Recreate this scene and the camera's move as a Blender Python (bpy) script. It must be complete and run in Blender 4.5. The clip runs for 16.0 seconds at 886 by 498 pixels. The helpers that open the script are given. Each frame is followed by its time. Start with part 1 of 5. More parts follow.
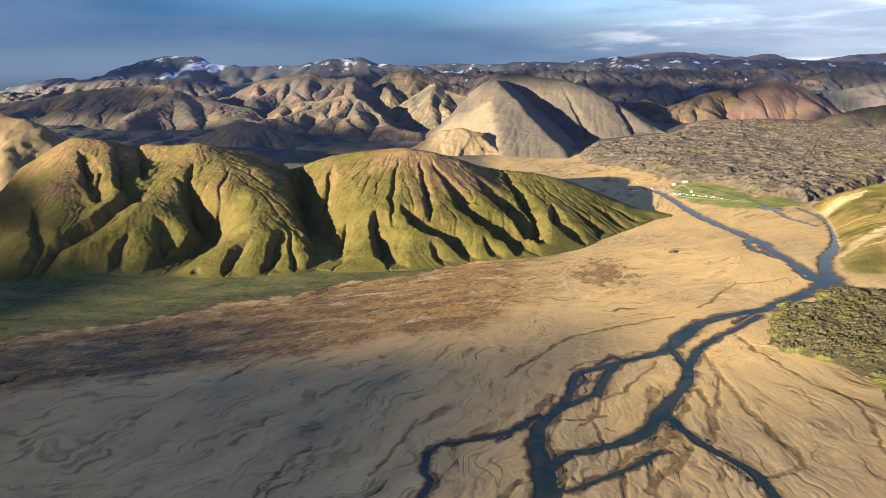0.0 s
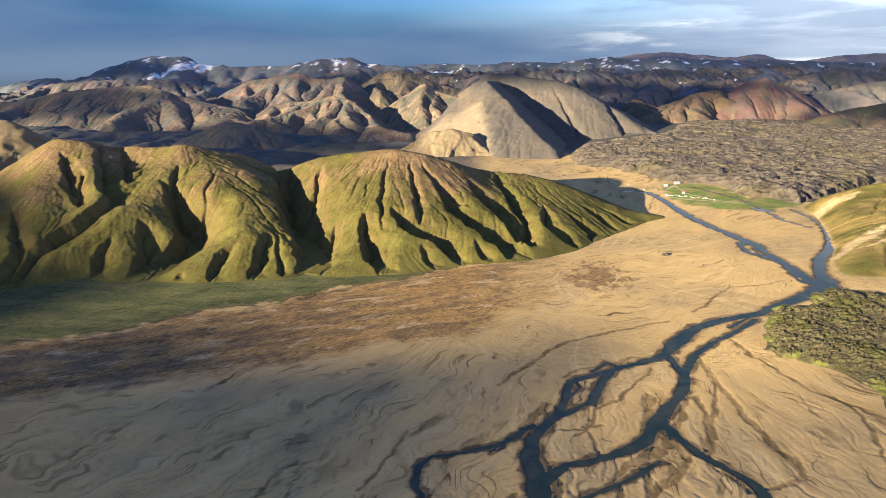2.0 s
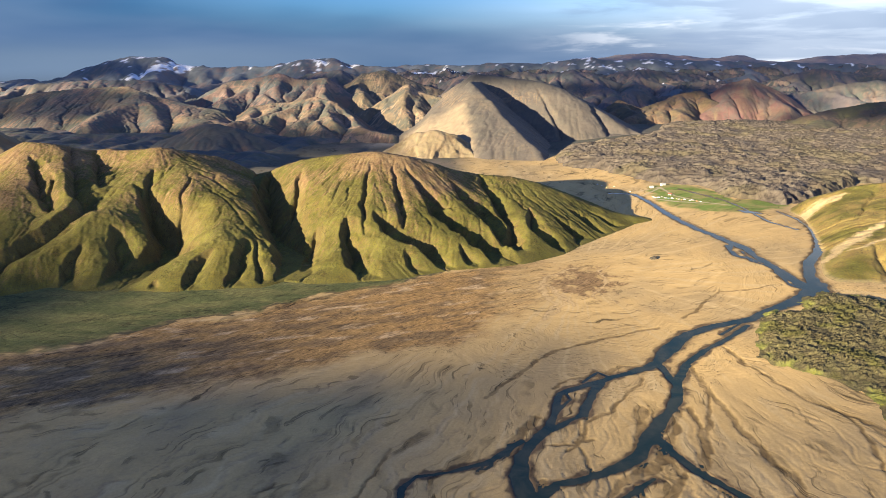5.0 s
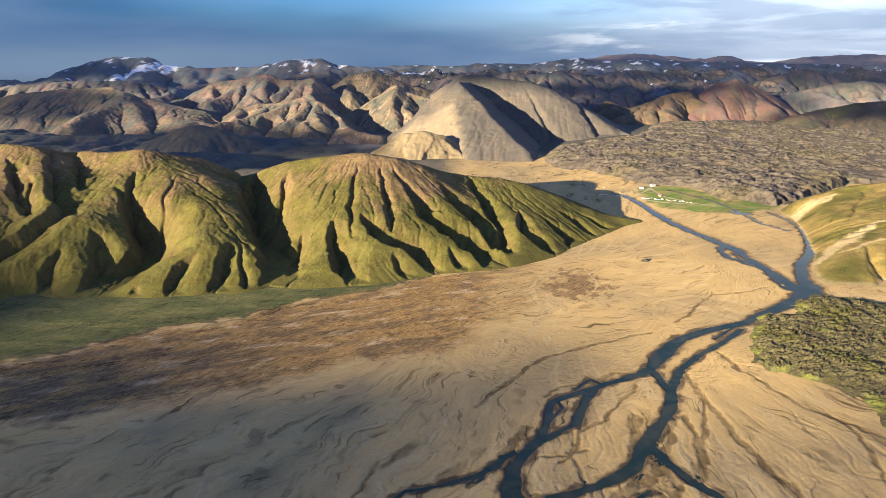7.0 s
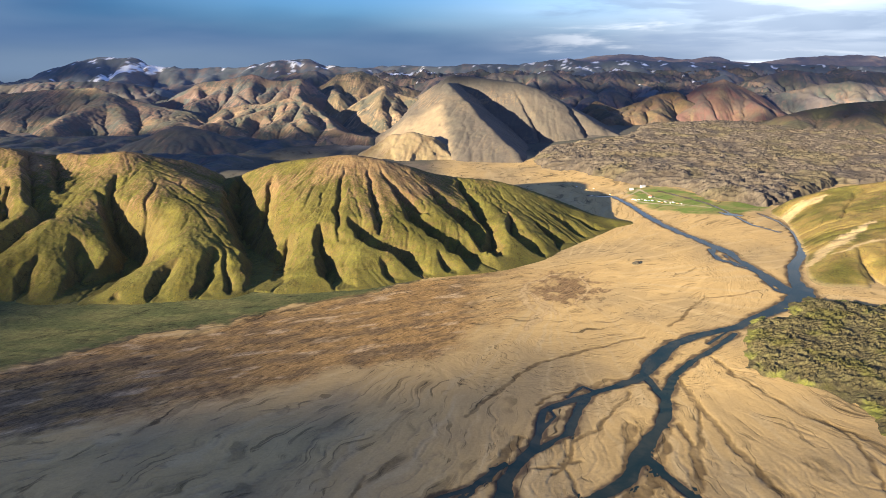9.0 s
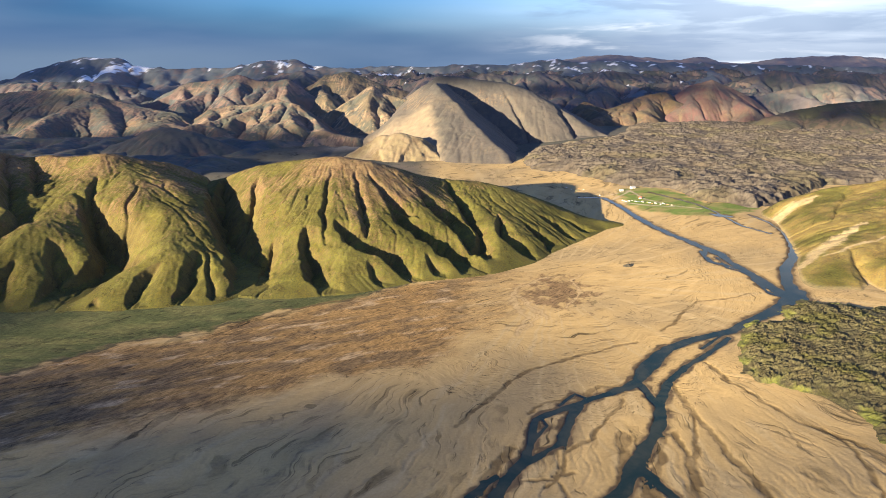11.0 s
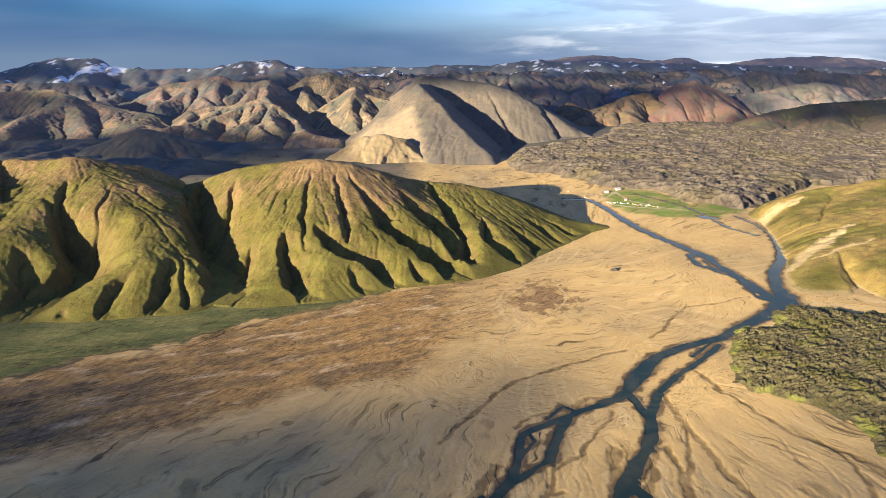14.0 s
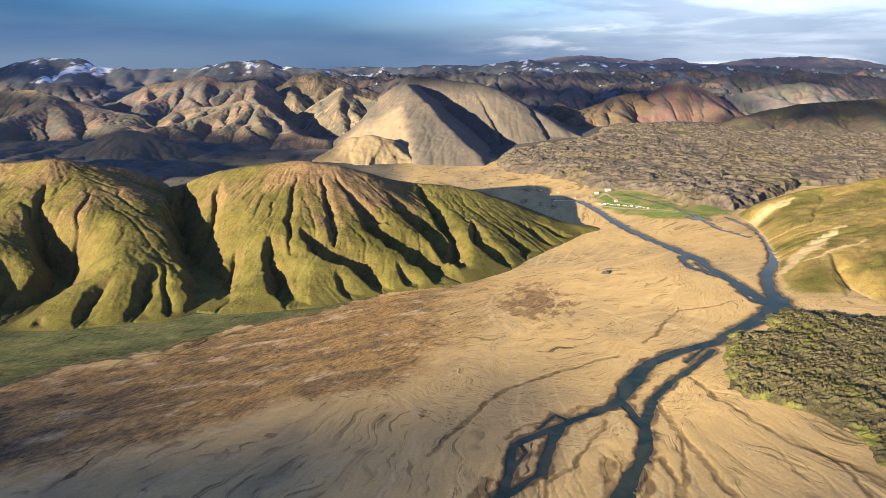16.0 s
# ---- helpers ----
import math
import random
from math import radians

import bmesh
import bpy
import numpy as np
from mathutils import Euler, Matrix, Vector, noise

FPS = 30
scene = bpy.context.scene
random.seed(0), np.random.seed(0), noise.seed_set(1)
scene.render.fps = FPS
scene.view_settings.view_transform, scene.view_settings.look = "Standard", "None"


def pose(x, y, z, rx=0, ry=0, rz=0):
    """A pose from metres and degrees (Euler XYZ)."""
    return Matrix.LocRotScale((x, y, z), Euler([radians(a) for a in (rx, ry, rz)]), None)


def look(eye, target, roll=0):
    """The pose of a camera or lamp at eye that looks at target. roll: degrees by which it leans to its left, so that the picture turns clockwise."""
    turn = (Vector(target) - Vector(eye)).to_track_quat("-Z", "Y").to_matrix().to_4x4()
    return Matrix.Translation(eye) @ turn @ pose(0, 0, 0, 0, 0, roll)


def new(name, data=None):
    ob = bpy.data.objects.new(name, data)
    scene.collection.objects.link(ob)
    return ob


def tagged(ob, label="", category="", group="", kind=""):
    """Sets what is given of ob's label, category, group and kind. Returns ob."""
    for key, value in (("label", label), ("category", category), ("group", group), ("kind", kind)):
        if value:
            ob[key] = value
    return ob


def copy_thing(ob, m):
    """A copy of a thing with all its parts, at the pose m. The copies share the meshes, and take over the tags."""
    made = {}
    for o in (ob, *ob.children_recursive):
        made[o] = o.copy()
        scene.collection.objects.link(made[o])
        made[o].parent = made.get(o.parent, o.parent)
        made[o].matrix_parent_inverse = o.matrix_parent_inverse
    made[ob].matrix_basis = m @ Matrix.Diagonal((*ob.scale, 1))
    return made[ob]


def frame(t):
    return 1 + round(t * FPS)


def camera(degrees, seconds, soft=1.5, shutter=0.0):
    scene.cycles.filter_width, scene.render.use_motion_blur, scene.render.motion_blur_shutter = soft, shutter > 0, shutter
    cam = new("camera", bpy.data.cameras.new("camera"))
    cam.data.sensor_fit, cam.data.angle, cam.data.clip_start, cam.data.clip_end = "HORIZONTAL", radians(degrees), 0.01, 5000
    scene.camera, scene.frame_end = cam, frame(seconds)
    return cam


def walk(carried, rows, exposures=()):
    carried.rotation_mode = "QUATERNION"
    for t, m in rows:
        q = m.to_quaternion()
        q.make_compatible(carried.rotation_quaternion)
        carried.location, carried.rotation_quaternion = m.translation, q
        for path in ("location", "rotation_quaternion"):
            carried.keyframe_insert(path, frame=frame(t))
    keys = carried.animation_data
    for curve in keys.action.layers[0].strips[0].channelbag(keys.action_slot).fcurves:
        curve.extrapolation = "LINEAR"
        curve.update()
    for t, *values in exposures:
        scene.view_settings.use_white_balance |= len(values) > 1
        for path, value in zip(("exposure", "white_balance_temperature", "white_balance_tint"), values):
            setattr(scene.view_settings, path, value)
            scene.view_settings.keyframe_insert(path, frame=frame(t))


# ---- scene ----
cam = camera(69.4, 16.0, soft=0.8)
PATH = [
    (0, (3.113, -7.168, 300.900), (-118.335, 942.826, 13.217), -0.239),
    (0.5, (2.632, -3.000, 300.911), (-115.480, 947.426, 13.266), -0.231),
    (1, (2.174, 1.184, 300.890), (-112.460, 952.055, 13.308), -0.223),
    (1.5, (1.739, 5.380, 300.840), (-109.291, 956.704, 13.343), -0.215),
    (2, (1.328, 9.586, 300.764), (-105.986, 961.368, 13.371), -0.208),
    (2.5, (0.941, 13.799, 300.662), (-102.558, 966.041, 13.394), -0.200),
    (3, (0.581, 18.018, 300.539), (-99.020, 970.718, 13.412), -0.193),
    (3.5, (0.246, 22.239, 300.396), (-95.384, 975.394, 13.426), -0.186),
    (4, (-0.062, 26.462, 300.236), (-91.661, 980.063, 13.436), -0.179),
    (6.5, (-1.186, 47.542, 299.253), (-72.078, 1003.205, 13.453), -0.146),
    (7, (-1.326, 51.743, 299.035), (-68.025, 1007.773, 13.452), -0.140),
    (7.5, (-1.437, 55.938, 298.814), (-63.944, 1012.316, 13.450), -0.134),
    (8, (-1.518, 60.125, 298.593), (-59.838, 1016.834, 13.448), -0.129),
    (8.5, (-1.571, 64.306, 298.374), (-55.713, 1021.325, 13.446), -0.123),
    (9, (-1.595, 68.480, 298.157), (-51.573, 1025.789, 13.443), -0.118),
    (11.5, (-1.288, 89.259, 297.184), (-30.725, 1047.705, 13.433), -0.092),
    (12, (-1.144, 93.402, 297.023), (-26.532, 1052.011, 13.430), -0.088),
    (12.5, (-0.973, 97.545, 296.877), (-22.331, 1056.294, 13.427), -0.083),
    (13, (-0.776, 101.687, 296.748), (-18.119, 1060.555, 13.424), -0.079),
    (13.5, (-0.554, 105.832, 296.636), (-13.893, 1064.795, 13.419), -0.075),
    (14, (-0.307, 109.980, 296.543), (-9.649, 1069.017, 13.414), -0.071),
    (14.5, (-0.036, 114.135, 296.471), (-5.384, 1073.221, 13.407), -0.067),
    (15, (0.257, 118.298, 296.420), (-1.093, 1077.411, 13.398), -0.063),
    (15.5, (0.573, 122.473, 296.393), (3.230, 1081.587, 13.386), -0.060),
    (16, (0.910, 126.661, 296.390), (7.593, 1085.752, 13.371), -0.056),
]
walk(cam, [(t, look(eye, target, roll)) for t, eye, target, roll in PATH],
     exposures=[(0, 2.17), (16, 2.17)])

# ---- sky and sun ----
SUN_TURN = 43.0      # heading of the sunlight, degrees from +x towards +y
SUN_HEIGHT = 11.2    # degrees over the horizon
sun_way = Vector((math.cos(radians(SUN_TURN)) * math.cos(radians(SUN_HEIGHT)),
                  math.sin(radians(SUN_TURN)) * math.cos(radians(SUN_HEIGHT)),
                  -math.sin(radians(SUN_HEIGHT))))
sun = new("sun", bpy.data.lights.new("sun", "SUN"))
sun.data.energy, sun.data.angle, sun.data.color = 5.0, radians(0.53), (1.0, 0.82, 0.55)
sun.matrix_world = look((0, 0, 900), tuple(Vector((0, 0, 900)) + sun_way * 100))


class Nodes:
    """A small writer of node trees."""

    def __init__(self, tree):
        self.tree = tree
        tree.nodes.clear()

    def add(self, kind, inputs=None, op=None, name=None):
        n = self.tree.nodes.new(kind)
        if op:
            n.operation = op
        if name:
            n.attribute_name = name
        for k, v in (inputs or {}).items():
            if isinstance(v, bpy.types.NodeSocket):
                self.tree.links.new(v, n.inputs[k])
            else:
                n.inputs[k].default_value = v
        return n

    def math(self, op, a, b=0.0, clamp=False):
        n = self.add("ShaderNodeMath", {0: a, 1: b}, op)
        n.use_clamp = clamp
        return n.outputs[0]

    def mix(self, fac, a, b):
        n = self.add("ShaderNodeMix")
        n.data_type = "RGBA"
        for k, v in ((0, fac), (6, a), (7, b)):
            if isinstance(v, bpy.types.NodeSocket):
                self.tree.links.new(v, n.inputs[k])
            else:
                n.inputs[k].default_value = v
        return n.outputs[2]

    def span(self, v, a, b, c=0.0, d=1.0, smooth=True):
        n = self.add("ShaderNodeMapRange", {0: v, 1: a, 2: b, 3: c, 4: d})
        n.interpolation_type = "SMOOTHSTEP" if smooth else "LINEAR"
        return n.outputs[0]

    def noise(self, vec, scale, detail=4.0, rough=0.55, warp=0.0):
        return self.add("ShaderNodeTexNoise", {"Vector": vec, "Scale": scale, "Detail": detail,
                                               "Roughness": rough, "Distortion": warp}).outputs[0]


world = bpy.data.worlds.new("evening_sky")
scene.world = world
world.use_nodes = True
w = Nodes(world.node_tree)
sky = w.add("ShaderNodeTexSky")
sky.sky_type, sky.sun_disc = "NISHITA", False
sky.sun_elevation, sky.sun_rotation = radians(SUN_HEIGHT), radians(270 - SUN_TURN)
ray = w.add("ShaderNodeTexCoord").outputs["Generated"]
xyz = w.add("ShaderNodeSeparateXYZ", {0: ray})
flat = w.add("ShaderNodeCombineXYZ", {0: w.math("MULTIPLY", xyz.outputs[0], 1.6),
                                      1: w.math("MULTIPLY", xyz.outputs[1], 1.6),
                                      2: w.math("MULTIPLY", xyz.outputs[2], 9.0)}).outputs[0]
big = w.noise(flat, 1.1, 3.0, 0.45, 0.2)
wisp = w.noise(flat, 2.2, 3.5, 0.42, 0.3)
# the cloud deck is thick to the left and thins out to the right, where the evening light gets in
thin = w.math("MULTIPLY", w.span(xyz.outputs[0], -0.22, 0.46), w.span(xyz.outputs[2], 0.6, 0.25, 0.2, 1.0))
lift = w.math("MULTIPLY", w.span(xyz.outputs[2], 0.0, 0.1), w.span(xyz.outputs[2], 0.5, 0.2, 0.15, 1.0))
pale = w.math("ADD", w.math("MULTIPLY", thin, w.math("ADD", 0.22, w.math("MULTIPLY", lift, 0.95))),
              w.math("MULTIPLY", w.math("SUBTRACT", wisp, 0.5), w.math("ADD", 0.22, w.math("MULTIPLY", thin, 1.05))))
deck = w.mix(w.math("ADD", pale, 0.08, True), (0.007, 0.029, 0.072, 1), (0.235, 0.265, 0.31, 1))
deck = w.mix(w.span(xyz.outputs[2], 0.2, 0.5), deck, (0.033, 0.060, 0.152, 1))
gap = w.math("MULTIPLY", w.span(w.math("ADD", big, w.math("MULTIPLY", thin, 0.1)), 0.38, 0.62),
              w.math("MULTIPLY", lift, w.math("MULTIPLY", w.span(xyz.outputs[0], -0.75, -0.2), w.span(thin, 0.5, 1.0, 1.0, 0.25))))
blue = w.add("ShaderNodeVectorMath", {0: sky.outputs[0], 1: (0.014, 0.034, 0.076)}, "MULTIPLY").outputs[0]
air = w.mix(w.math("MULTIPLY", gap, 0.58, True), deck, blue)
# low bars of bright cloud in the thin part, with grey undersides
bars = w.add("ShaderNodeCombineXYZ", {0: w.math("MULTIPLY", xyz.outputs[0], 3.2), 1: w.math("MULTIPLY", xyz.outputs[1], 1.0),
                                      2: w.math("MULTIPLY", xyz.outputs[2], 26.0)}).outputs[0]
puff = w.noise(bars, 1.5, 6.0, 0.55, 0.3)
heap = w.math("MULTIPLY", w.span(puff, 0.52, 0.68), w.math("MULTIPLY", w.span(thin, 0.25, 0.8), w.span(xyz.outputs[2], 0.3, 0.12)))
shade = w.math("MULTIPLY", w.span(puff, 0.5, 0.36), w.math("MULTIPLY", w.span(thin, 0.15, 0.6), w.span(xyz.outputs[2], 0.3, 0.1)))
air = w.mix(w.math("MULTIPLY", shade, 0.5, True), air, (0.070, 0.098, 0.150, 1))
air = w.mix(w.math("MULTIPLY", heap, 0.5, True), air, (0.40, 0.40, 0.41, 1))
# thin mist over the far land
air = w.mix(w.math("MULTIPLY", w.span(xyz.outputs[2], 0.035, 0.0), w.span(xyz.outputs[0], 0.1, -0.5, 0.1, 0.6)), air, (0.055, 0.076, 0.105, 1))
below = w.span(xyz.outputs[2], -0.06, -0.01)
air = w.mix(below, (0.02, 0.022, 0.027, 1), air)
back = w.add("ShaderNodeBackground", {"Color": air, "Strength": 0.95})
w.tree.links.new(back.outputs[0], w.add("ShaderNodeOutputWorld").inputs[0])

# ---- materials ----


def land(name, grain, bump, rough=0.95, fleck=0.25, cracks=0.0, gloss=0.5):
    """Earth, moss or rock: the geology's colour per vertex, broken up by grain and patches."""
    m = bpy.data.materials.new(name)
    m.use_nodes = True
    n = Nodes(m.node_tree)
    pos = n.add("ShaderNodeNewGeometry").outputs["Position"]
    base = n.add("ShaderNodeAttribute", name="earth").outputs["Color"]
    fine = n.noise(pos, 1.0 / grain, 6.0, 0.62)
    patch = n.noise(pos, 0.12 / grain, 5.0, 0.6, 0.4)
    lum = n.math("ADD", n.span(fine, 0.25, 0.75, 1 - fleck, 1 + fleck, False),
                 n.span(patch, 0.3, 0.7, -0.5 * fleck, 0.5 * fleck, False))
    if cracks > 0:
        seam = n.math("ABSOLUTE", n.math("SUBTRACT", n.noise(pos, 0.035, 4.0, 0.55, 0.5), 0.5))
        seam = n.math("MULTIPLY", n.span(seam, 0.0, 0.014, 1.0, 0.0), n.span(n.noise(pos, 0.018, 2.0, 0.5), 0.42, 0.6))
        lum = n.math("MULTIPLY", lum, n.math("SUBTRACT", 1.0, n.math("MULTIPLY", seam, cracks)))
    col = n.add("ShaderNodeVectorMath", {0: base, 3: lum}, "SCALE").outputs[0]
    hue = n.add("ShaderNodeHueSaturation", {"Hue": n.span(patch, 0.3, 0.7, 0.488, 0.512, False),
                                            "Saturation": n.span(fine, 0.3, 0.7, 0.85, 1.12, False),
                                            "Color": col}).outputs[0]
    relief = n.add("ShaderNodeBump", {"Strength": 0.9, "Distance": bump, "Height": fine}).outputs[0]
    b = n.add("ShaderNodeBsdfPrincipled", {"Base Color": hue, "Roughness": rough, "Normal": relief,
                                           "Specular IOR Level": gloss})
    n.tree.links.new(b.outputs[0], n.add("ShaderNodeOutputMaterial").inputs[0])
    return m


def outwash(name):
    """Sand laid down by a river that spreads like a fan: thin old channels and bars, drawn out along the flow."""
    m = bpy.data.materials.new(name)
    m.use_nodes = True
    n = Nodes(m.node_tree)
    pos = n.add("ShaderNodeNewGeometry").outputs["Position"]
    base = n.add("ShaderNodeAttribute", name="earth").outputs["Color"]
    p = n.add("ShaderNodeSeparateXYZ", {0: pos})
    dx, dy = n.math("SUBTRACT", p.outputs[0], 120.0), n.math("SUBTRACT", 930.0, p.outputs[1])
    turn = n.math("ARCTAN2", dx, dy)
    far = n.math("SQRT", n.math("ADD", n.math("MULTIPLY", dx, dx), n.math("MULTIPLY", dy, dy)))
    bend = n.noise(pos, 0.011, 3.0, 0.5)
    bend2 = n.noise(pos, 0.010, 2.0, 0.45, 0.3)
    fan = n.add("ShaderNodeCombineXYZ", {
        0: n.math("ADD", n.math("MULTIPLY", turn, 20.0), n.math("MULTIPLY", bend, 4.0)),
        1: n.math("ADD", n.math("MULTIPLY", far, 0.0046), n.math("MULTIPLY", bend2, 1.2))}).outputs[0]
    bow = n.add("ShaderNodeCombineXYZ", {
        0: n.math("ADD", n.math("MULTIPLY", p.outputs[0], 0.016), n.math("MULTIPLY", bend2, 5.0)),
        1: n.math("ADD", n.math("ADD", n.math("MULTIPLY", p.outputs[1], 0.055), n.math("MULTIPLY", p.outputs[0], -0.016)), n.math("MULTIPLY", bend, 5.0))}).outputs[0]
    flow = n.mix(n.span(n.math("ADD", far, n.math("MULTIPLY", bend, 160.0)), 260.0, 440.0), bow, fan)
    sedge = n.add("ShaderNodeAttribute", name="sedge").outputs["Fac"]
    coarse = n.math("ABSOLUTE", n.math("SUBTRACT", n.noise(flow, 0.8, 2.0, 0.45), 0.5))
    here = n.span(n.noise(pos, 0.016, 3.0, 0.5), 0.44, 0.62)
    rill = n.math("MULTIPLY", n.span(coarse, 0.0, 0.018, 1.0, 0.0), here)
    # short dark scours and pale lips, drawn out along the flow
    dash = n.noise(flow, 3.4, 5.0, 0.6, 0.3)
    thread = n.math("MULTIPLY", n.span(dash, 0.56, 0.63), n.span(n.noise(pos, 0.03, 3.0, 0.5), 0.40, 0.58))
    scour = n.math("MULTIPLY", n.span(n.noise(flow, 1.5, 4.0, 0.55, 0.4), 0.57, 0.63), n.span(n.noise(pos, 0.02, 2.0, 0.5), 0.44, 0.58))
    bar = n.span(n.noise(flow, 1.3, 4.0, 0.5), 0.3, 0.7, -0.13, 0.13, False)
    fine = n.noise(pos, 0.45, 6.0, 0.65)
    # sedge: tussocks in strands, with sandy washes between them
    run = n.add("ShaderNodeCombineXYZ", {
        0: n.math("ADD", n.math("ADD", n.math("MULTIPLY", p.outputs[0], 0.045), n.math("MULTIPLY", p.outputs[1], 0.045)), n.math("MULTIPLY", bend2, 1.4)),
        1: n.math("ADD", n.math("SUBTRACT", n.math("MULTIPLY", p.outputs[1], 0.14), n.math("MULTIPLY", p.outputs[0], 0.14)), n.math("MULTIPLY", bend, 6.0))}).outputs[0]
    tuft = n.noise(run, 1.6, 7.0, 0.68, 0.5)
    strand = n.math("ABSOLUTE", n.math("SUBTRACT", n.noise(run, 0.9, 6.0, 0.6, 0.8), 0.5))
    wash = n.math("MULTIPLY", n.span(strand, 0.0, 0.05, 1.0, 0.0), n.span(n.noise(pos, 0.02, 3.0, 0.5), 0.38, 0.6))
    grass = n.math("MULTIPLY", sedge, n.math("ADD", n.span(tuft, 0.38, 0.62, -0.42, 0.36, False), n.math("MULTIPLY", wash, 0.4)))
    lum = n.math("ADD", n.math("ADD", bar, n.span(fine, 0.25, 0.75, 0.88, 1.12, False)),
                 n.math("ADD", n.math("MULTIPLY", rill, -0.38), n.math("ADD", n.math("MULTIPLY", thread, -0.46), n.math("MULTIPLY", scour, -0.36))))
    lum = n.math("ADD", lum, grass)
    col = n.add("ShaderNodeVectorMath", {0: base, 3: lum}, "SCALE").outputs[0]
    high = n.math("ADD", n.math("ADD", n.math("MULTIPLY", rill, -0.3), n.math("MULTIPLY", thread, -0.3)),
                  n.math("ADD", n.math("MULTIPLY", fine, 0.3), n.math("ADD", n.math("MULTIPLY", bar, 1.6), n.math("MULTIPLY", grass, 0.5))))
    relief = n.add("ShaderNodeBump", {"Strength": 1.0, "Distance": 0.48, "Height": high}).outputs[0]
    b = n.add("ShaderNodeBsdfPrincipled", {"Base Color": col, "Roughness": 0.92, "Normal": relief, "Specular IOR Level": 0.2})
    n.tree.links.new(b.outputs[0], n.add("ShaderNodeOutputMaterial").inputs[0])
    return m


def plain_paint(name, colour, rough=0.6, metal=0.0, spread=0.12, scale=0.6):
    m = bpy.data.materials.new(name)
    m.use_nodes = True
    n = Nodes(m.node_tree)
    pos = n.add("ShaderNodeNewGeometry").outputs["Position"]
    v = n.span(n.noise(pos, scale, 5.0, 0.6), 0.3, 0.7, 1 - spread, 1 + spread, False)
    col = n.add("ShaderNodeVectorMath", {0: (*colour[:3],), 3: v}, "SCALE").outputs[0]
    b = n.add("ShaderNodeBsdfPrincipled", {"Base Color": col, "Roughness": rough, "Metallic": metal})
    n.tree.links.new(b.outputs[0], n.add("ShaderNodeOutputMaterial").inputs[0])
    return m


def river_water():
    m = bpy.data.materials.new("glacial_water")
    m.use_nodes = True
    n = Nodes(m.node_tree)
    pos = n.add("ShaderNodeNewGeometry").outputs["Position"]
    silt = n.noise(pos, 0.05, 5.0, 0.6, 0.5)
    col = n.mix(n.span(silt, 0.35, 0.7), (0.011, 0.025, 0.019, 1), (0.036, 0.043, 0.028, 1))
    rip = n.add("ShaderNodeBump", {"Strength": 0.25, "Distance": 0.1,
                                   "Height": n.noise(pos, 0.5, 4.0, 0.6, 0.8)}).outputs[0]
    b = n.add("ShaderNodeBsdfPrincipled", {"Base Color": col, "Roughness": 0.12, "IOR": 1.33, "Normal": rip})
    n.tree.links.new(b.outputs[0], n.add("ShaderNodeOutputMaterial").inputs[0])
    return m


def cloud_vapour():
    """Thin at the rim, so that the cloud's shadow has a soft edge."""
    m = bpy.data.materials.new("cloud_vapour")
    m.use_nodes = True
    n = Nodes(m.node_tree)
    dens = n.add("ShaderNodeAttribute", name="veil").outputs["Fac"]
    d = n.add("ShaderNodeBsdfDiffuse", {"Color": (0.8, 0.8, 0.82, 1)})
    t = n.add("ShaderNodeBsdfTransparent")
    mx = n.add("ShaderNodeMixShader", {0: dens, 1: t.outputs[0], 2: d.outputs[0]})
    n.tree.links.new(mx.outputs[0], n.add("ShaderNodeOutputMaterial").inputs[0])
    return m


SAND = outwash("outwash_sand")
MOSS = land("mossy_slope", 2.2, 0.8, fleck=0.34, cracks=0.5, gloss=0.22)
ROCK = land("rhyolite_scree", 4.0, 0.6, fleck=0.16)
LAVA = land("lava_block", 2.0, 0.9, fleck=0.32, gloss=0.2)
WATER = river_water()
VAPOUR = cloud_vapour()

# ---- arithmetic of the land ----


def hash01(i, j, seed):
    h = (i.astype(np.int64) * 374761393 + j.astype(np.int64) * 668265263 + seed * 1442695041) & 0xFFFFFFFF
    h = ((h ^ (h >> 13)) * 1274126177) & 0xFFFFFFFF
    return ((h ^ (h >> 16)) & 0xFFFFFF) / float(0xFFFFFF)


def grain(x, y, seed=0):
    """Smooth noise, -1 to 1, one wave per unit."""
    i, j = np.floor(x), np.floor(y)
    u, v = x - i, y - j
    su, sv = u * u * u * (u * (u * 6 - 15) + 10), v * v * v * (v * (v * 6 - 15) + 10)

    def corner(a, b):
        t = hash01(i + a, j + b, seed) * 2 * np.pi
        return np.cos(t) * (u - a) + np.sin(t) * (v - b)
    low = corner(0, 0) * (1 - su) + corner(1, 0) * su
    top = corner(0, 1) * (1 - su) + corner(1, 1) * su
    return 1.5 * (low * (1 - sv) + top * sv)


def fbm(x, y, octaves=5, seed=0, gain=0.5):
    s, a, f = 0, 1.0, 1.0
    for k in range(octaves):
        s = s + a * grain(x * f + 17.3 * k, y * f - 9.1 * k, seed + k)
        a, f = a * gain, f * 2.03
    return s


def crag(x, y, octaves=4, seed=0):
    s, a, f = 0, 1.0, 1.0
    for k in range(octaves):
        s = s + a * (1 - 2 * np.abs(grain(x * f + 31.7 * k, y * f + 5.9 * k, seed + k)))
        a, f = a * 0.5, f * 2.1
    return s


